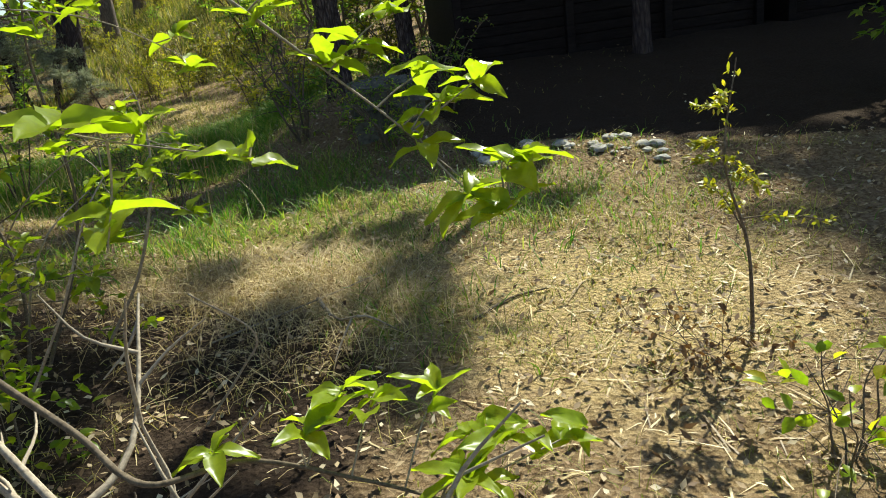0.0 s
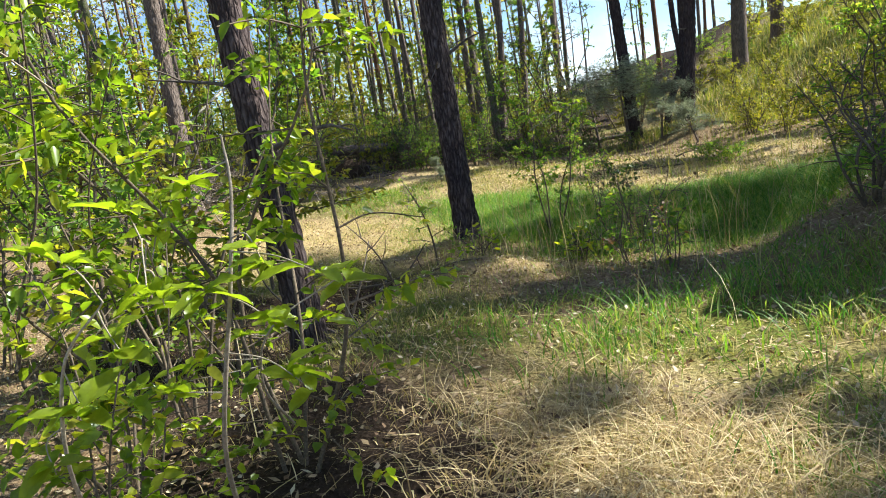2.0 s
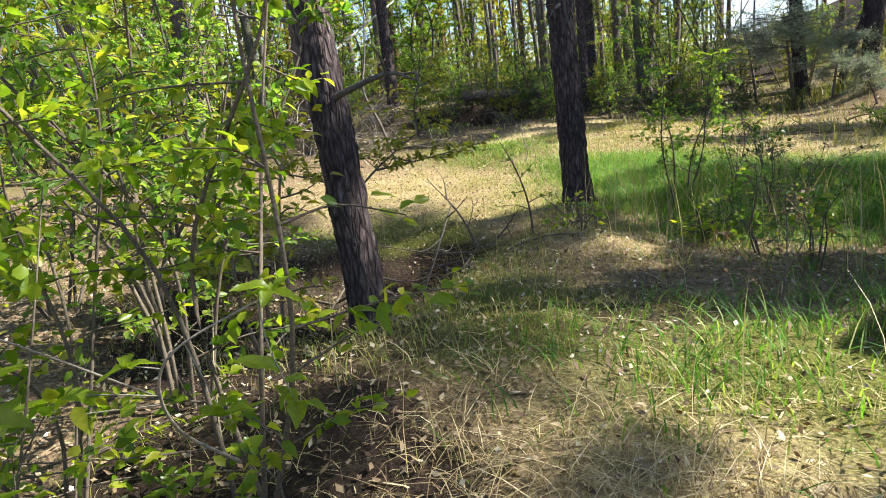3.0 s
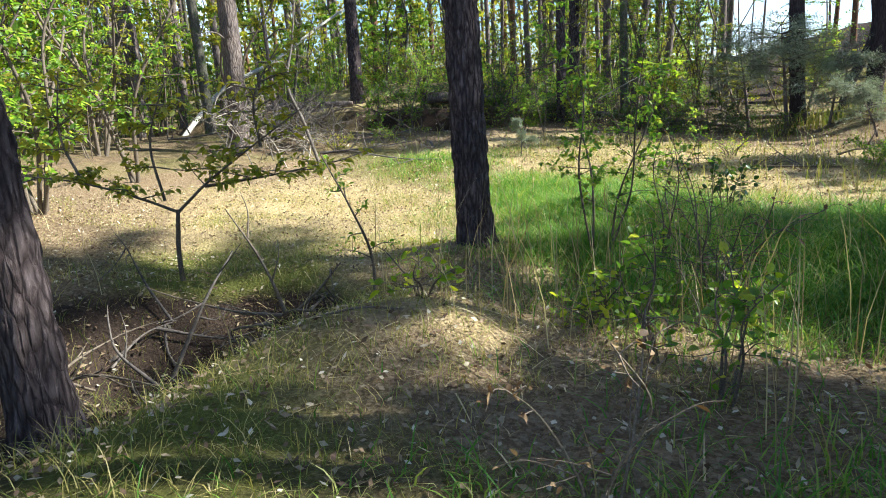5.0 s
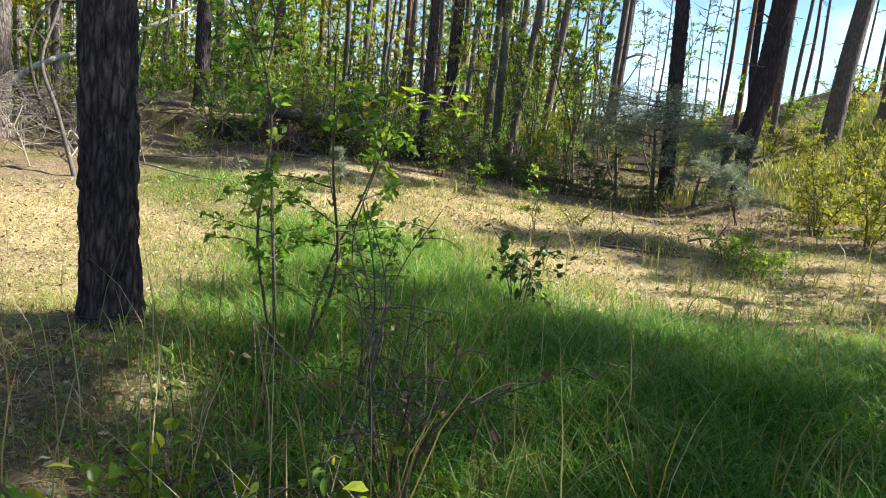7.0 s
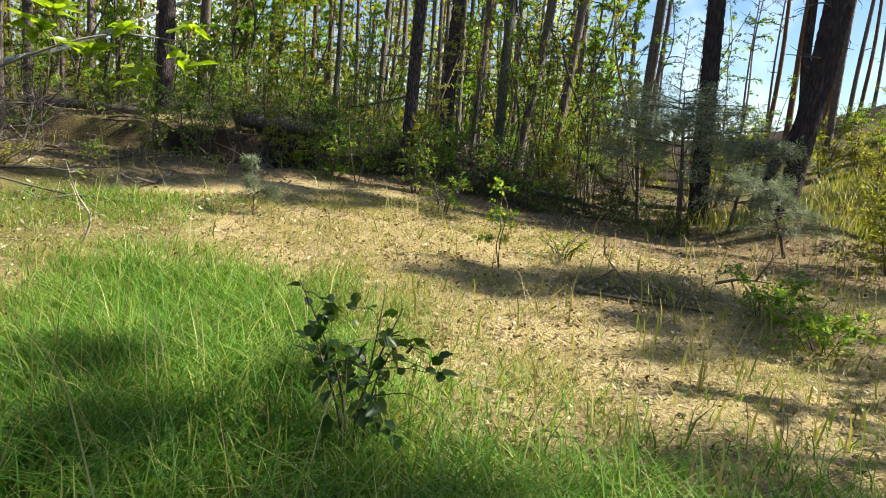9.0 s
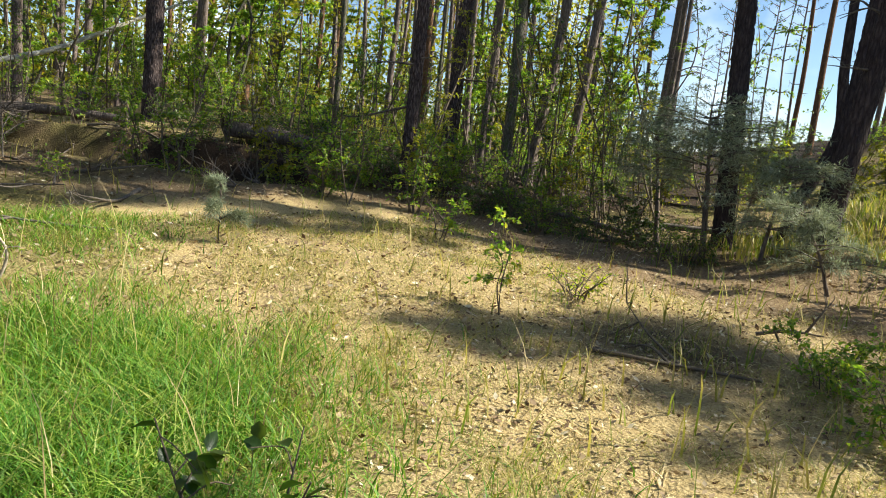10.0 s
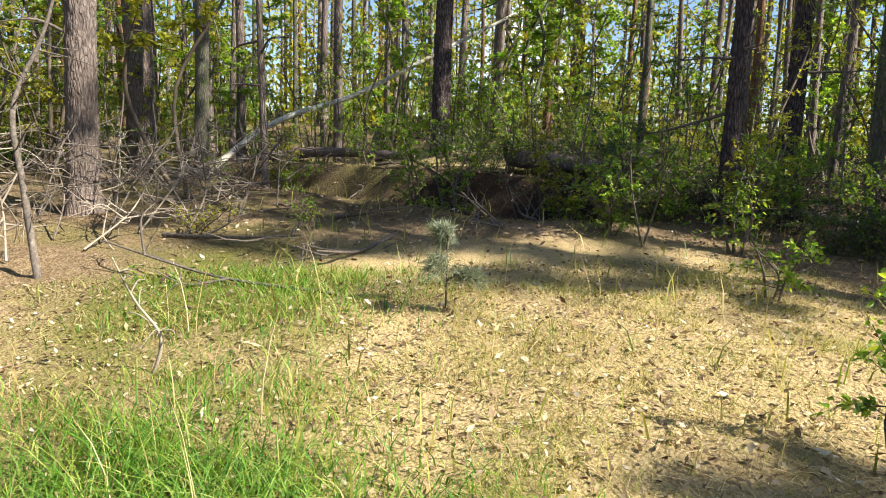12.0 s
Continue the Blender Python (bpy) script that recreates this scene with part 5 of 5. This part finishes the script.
for i, (x, y) in enumerate(((-12.0, 11.4), (-12.5, 12.3), (-13.0, 12.5), (-11.7, 10.8), (-12.9, 10.2), (-13.6, 12.9), (-14.0, 11.4), (-15.0, 13.0), (-13.8, 10.6), (-14.6, 11.9), (-12.6, 11.0), (-13.4, 11.5), (-12.9, 11.8), (-13.9, 12.2), (-14.4, 13.4), (-12.2, 10.4), (-12.4, 11.5), (-13.2, 10.7), (-14.6, 12.6))):
    log("brush_branch", [on(x, y, 0.02), on(x - 0.5 + 0.06 * (i % 7), y + 0.35 - 0.15 * (i % 4), 0.3 + 0.06 * (i % 9)), on(x - 1.1 + 0.1 * (i % 7), y + 0.5 - 0.3 * (i % 4), 0.55 + 0.06 * (i % 9))], 0.012, 0.005, "dead grey branch in a brushwood heap", M_DEAD if i % 3 else M_TWIG_PALE, "branch", 6, 11, 70 + i, "brushwood heap", 0.7)
stone("tree_stump", -19.6, 15.85, (0.16, 0.16, 0.45), 5, M_BARK_FAR, "broken dark stump at the edge of a trench", "stump", "", 0.3, 0.9)
# twigs and dead branches by the start of the walk
log("dead_branch", [on(-1.6, 1.95, 0.1), (-1.3, 1.75, 0.15), (-1.0, 1.6, 0.05), (-0.6, 1.5, 0.12)], 0.022, 0.008, "crooked pale dead branch over bare soil", M_TWIG_PALE, "branch", 7, 5, 21)
log("dead_branch", [on(-1.9, 2.3, 0.05), on(-1.4, 2.0, 0.22), on(-1.1, 1.7, 0.1)], 0.016, 0.005, "crooked pale dead branch over bare soil", M_TWIG_PALE, "branch", 7, 6, 22)
log("dead_branch", [on(-1.15, 2.75, 0.02), on(-0.95, 2.6, 0.3), on(-0.85, 2.45, 0.5), on(-1.0, 2.35, 0.72)], 0.005, 0.003, "thin curved dead twig", M_TWIG_PALE, "branch", 6, 0, 23)
log("dead_branch", [on(-1.2, 3.5, 0.03), on(-0.6, 3.75, 0.05), on(-0.2, 4.1, 0.03)], 0.005, 0.003, "thin dead twig lying in straw", M_TWIG_PALE, "branch", 6, 1, 24)
log("fallen_branch", [on(-5.35, 17.7, 0.02), on(-5.1, 17.75, 0.12), on(-4.85, 17.9, 0.1)], 0.02, 0.008, "short dark crooked branch on the ground", M_TWIG, "branch", 6, 2, 25)
log("fallen_branch", [on(-5.7, 15.6, 0.02), on(-5.2, 15.9, 0.03), on(-4.7, 16.3, 0.02)], 0.02, 0.01, "dark stick lying in the shade", M_TWIG, "branch", 6, 2, 26)
log("fallen_branch", [on(-4.0, 6.9, 0.02), on(-3.8, 7.1, 0.03), on(-3.6, 7.25, 0.02)], 0.008, 0.005, "short dark stick on a mound", M_TWIG, "branch", 6, 0, 27)
log("fallen_branch", [on(0.05, 3.2, 0.008), on(0.28, 3.35, 0.015), on(0.5, 3.38, 0.008)], 0.008, 0.005, "short dark stick in the straw", M_TWIG, "branch", 6, 0, 28)
for i, (x, y) in enumerate(((-4.7, 6.2), (-5.2, 6.8), (-5.6, 6.4), (-4.6, 7.0), (-5.3, 7.3), (-4.9, 5.7))):
    a = 1.1 * i
    log("dead_branch", [on(x - 0.35 * math.cos(a), y - 0.35 * math.sin(a), 0.05), on(x, y, 0.14), on(x + 0.4 * math.cos(a), y + 0.4 * math.sin(a), 0.08)], 0.01, 0.004, "dead twiggy branch in a hollow", M_TWIG if i % 2 else M_DEAD, "branch", 6, 5, 500 + i, "hollow branches")
rs = np.random.default_rng(314)
for i in range(70):
    x, y = rs.uniform(-20, -9), rs.uniform(11, 27)
    if x + 0.55 * (y - 12) > -9.5 and y < 20:
        continue
    a, ln = rs.uniform(0, 6.28), rs.uniform(0.5, 2.2)
    c, s = math.cos(a) * ln / 2, math.sin(a) * ln / 2
    log("fallen_branch", [on(x - c, y - s, 0.03), on(x, y, rs.uniform(0.03, 0.12)), on(x + c, y + s, rs.uniform(0.02, 0.3))], rs.uniform(0.012, 0.035), 0.008, "dead grey branch on the forest floor", M_DEAD if i % 3 else M_TWIG, "branch", 6, 3, 400 + i, "fallen branches")


# ---- grass, straw and litter ----
def sample(n, box, weight, seed):
    r = np.random.default_rng(seed)
    xs, ys = [], []
    got = 0
    while got < n:
        x, y = r.uniform(box[0], box[1], n * 2), r.uniform(box[2], box[3], n * 2)
        keep = r.uniform(size=n * 2) < weight(x, y)
        xs.append(x[keep])
        ys.append(y[keep])
        got += keep.sum()
    return np.concatenate(xs)[:n], np.concatenate(ys)[:n]


def clumped(x, y):
    return np.clip(0.5 + 0.7 * np.sin(3.1 * x + 2 * np.sin(2.3 * y)) * np.sin(2.7 * y + 2 * np.sin(1.9 * x)), 0.06, 1)


def stuff(name, geo, mat, label, category):
    tagged(new(name, geo.mesh(name, mat)), label, category, kind="stuff")


NEAR = (-11, 4.0, 1.2, 19)
x, y = sample(60000, NEAR, lambda x, y: lush(x, y) ** 1.3 * (0.35 + 0.65 * clumped(x, y)), 1)
h = RNG.uniform(0.1, 0.4, len(x)) * (0.45 + 0.55 * lush(x, y))
stuff("tall_grass", blades(x, y, h, 0.009, 1.1, 3), M_GRASS, "dense tall green grass beside the clearing", "grass")
x, y = sample(120000, NEAR, lambda x, y: (0.12 + 0.9 * lush(x, y) * (1 - lush(x, y)) * 3 + 0.5 * dry(x, y)) * clumped(x, y) * (1 - 0.95 * bare(x, y)), 2)
stuff("dry_grass", blades(x, y, RNG.uniform(0.03, 0.15, len(x)) * (0.6 + 0.7 * clumped(0.6 * x, 0.6 * y)), 0.004, 1.5, 2), M_GRASS_MID, "short half-dry yellow-green grass", "grass")
x, y = sample(45000, NEAR, lambda x, y: (0.08 + 0.9 * dry(x, y)) * (1 - 0.97 * bare(x, y)), 3)
stuff("straw", blades(x, y, RNG.uniform(0.02, 0.07, len(x)), 0.006, 3.2, 2), M_STRAW, "bleached dry straw lying on the ground", "straw")
x, y = sample(9000, (-22, 6, 13, 40), lambda x, y: 0.2 + 0.6 * smoothstep((x + 9) / 4) + 0.1 * clumped(x, y), 4)
stuff("far_grass", blades(x, y, RNG.uniform(0.15, 0.45, len(x)), 0.014, 0.6, 2), M_GRASS_MID, "thin grass under the pines and on the slope", "grass")
x, y = sample(16000, (-9, 6, 22, 46), lambda x, y: 0.9 + 0 * x, 14)
stuff("meadow_grass", blades(x, y, RNG.uniform(0.25, 0.6, len(x)), 0.03, 0.6, 2), M_GRASS_MID, "yellow-green meadow grass on the hill", "grass")
x, y = sample(230, (-5, -1.6, 7.4, 11.5), lambda x, y: 0.15 + bump_at(x, y, -3.1, 9.1, 0.9), 5)
stuff("grass_stalks", blades(x, y, RNG.uniform(0.5, 1.05, len(x)), 0.007, 0.4, 3), M_STRAW, "tall pale dry grass stalks", "grass")
x, y = sample(420, (-10, -1, 2.5, 16), lambda x, y: 0.1 + lush(x, y), 15)
stuff("seed_stalks", blades(x, y, RNG.uniform(0.35, 0.7, len(x)), 0.006, 0.4, 3), M_STRAW, "scattered bleached grass stalks", "grass")

x, y = sample(16000, NEAR, lambda x, y: (1 - bare(x, y)) * 0.03 + 0.9 * dry(x, y) * (0.35 + 0.65 * clumped(1.7 * x, 1.7 * y)), 21)
stuff("loose_straw", blades(x, y, RNG.uniform(0.03, 0.09, len(x)), 0.011, 4.5, 3), M_STRAW, "loose pale straw stems matted over the clearing", "straw")


def litter(n, box, weight, size, seed, name, label):
    x, y = sample(n, box, weight, seed)
    z = ground_z(x, y) + RNG.uniform(0.004, 0.03, n)
    a = RNG.uniform(0, 6.28, n)
    g = Geo()
    leaves(g, np.stack([x, y, z], -1), np.stack([np.cos(a), np.sin(a), RNG.normal(scale=0.35, size=n)], -1), size * RNG.uniform(0.5, 1.3, n), size * 0.5 * RNG.uniform(0.7, 1.2, n), False, -0.15)
    stuff(name, g, M_LITTER, label, "litter")


litter(46000, NEAR, lambda x, y: (0.35 + 0.5 * (1 - lush(x, y)) + bump_at(x, y, -1.5, 2.6, 0.8)) * (1 - 0.985 * bare(x, y)), 0.045, 6, "leaf_litter", "dry brown fallen leaves on the ground")
litter(11000, (-22, -5, 12, 28), lambda x, y: 0.9 + 0 * x, 0.07, 7, "wood_litter", "dry fallen leaves under the pines")
x, y = sample(4500, (-2.6, 0.2, 2.8, 5.0), lambda x, y: (0.05 + bump_at(x, y, -0.9, 4.0, 0.5)) * (1 - 0.9 * bump_at(x, y, -1.7, 3.5, 0.6)), 8)
stuff("bent_straw", blades(x, y, RNG.uniform(0.06, 0.22, len(x)), 0.005, 1.8, 3), M_STRAW, "matted tufts of bent dry grass", "straw")
x, y = sample(3000, (-7.5, -2.5, 4, 8.5), lambda x, y: 0.3 + bump_at(x, y, -3.6, 6.2, 0.9), 9)
stuff("fine_grass", blades(x, y, RNG.uniform(0.06, 0.2, len(x)), 0.005, 0.9, 3), M_GRASS_MID, "fine yellow-green grass on a shaded mound", "grass")
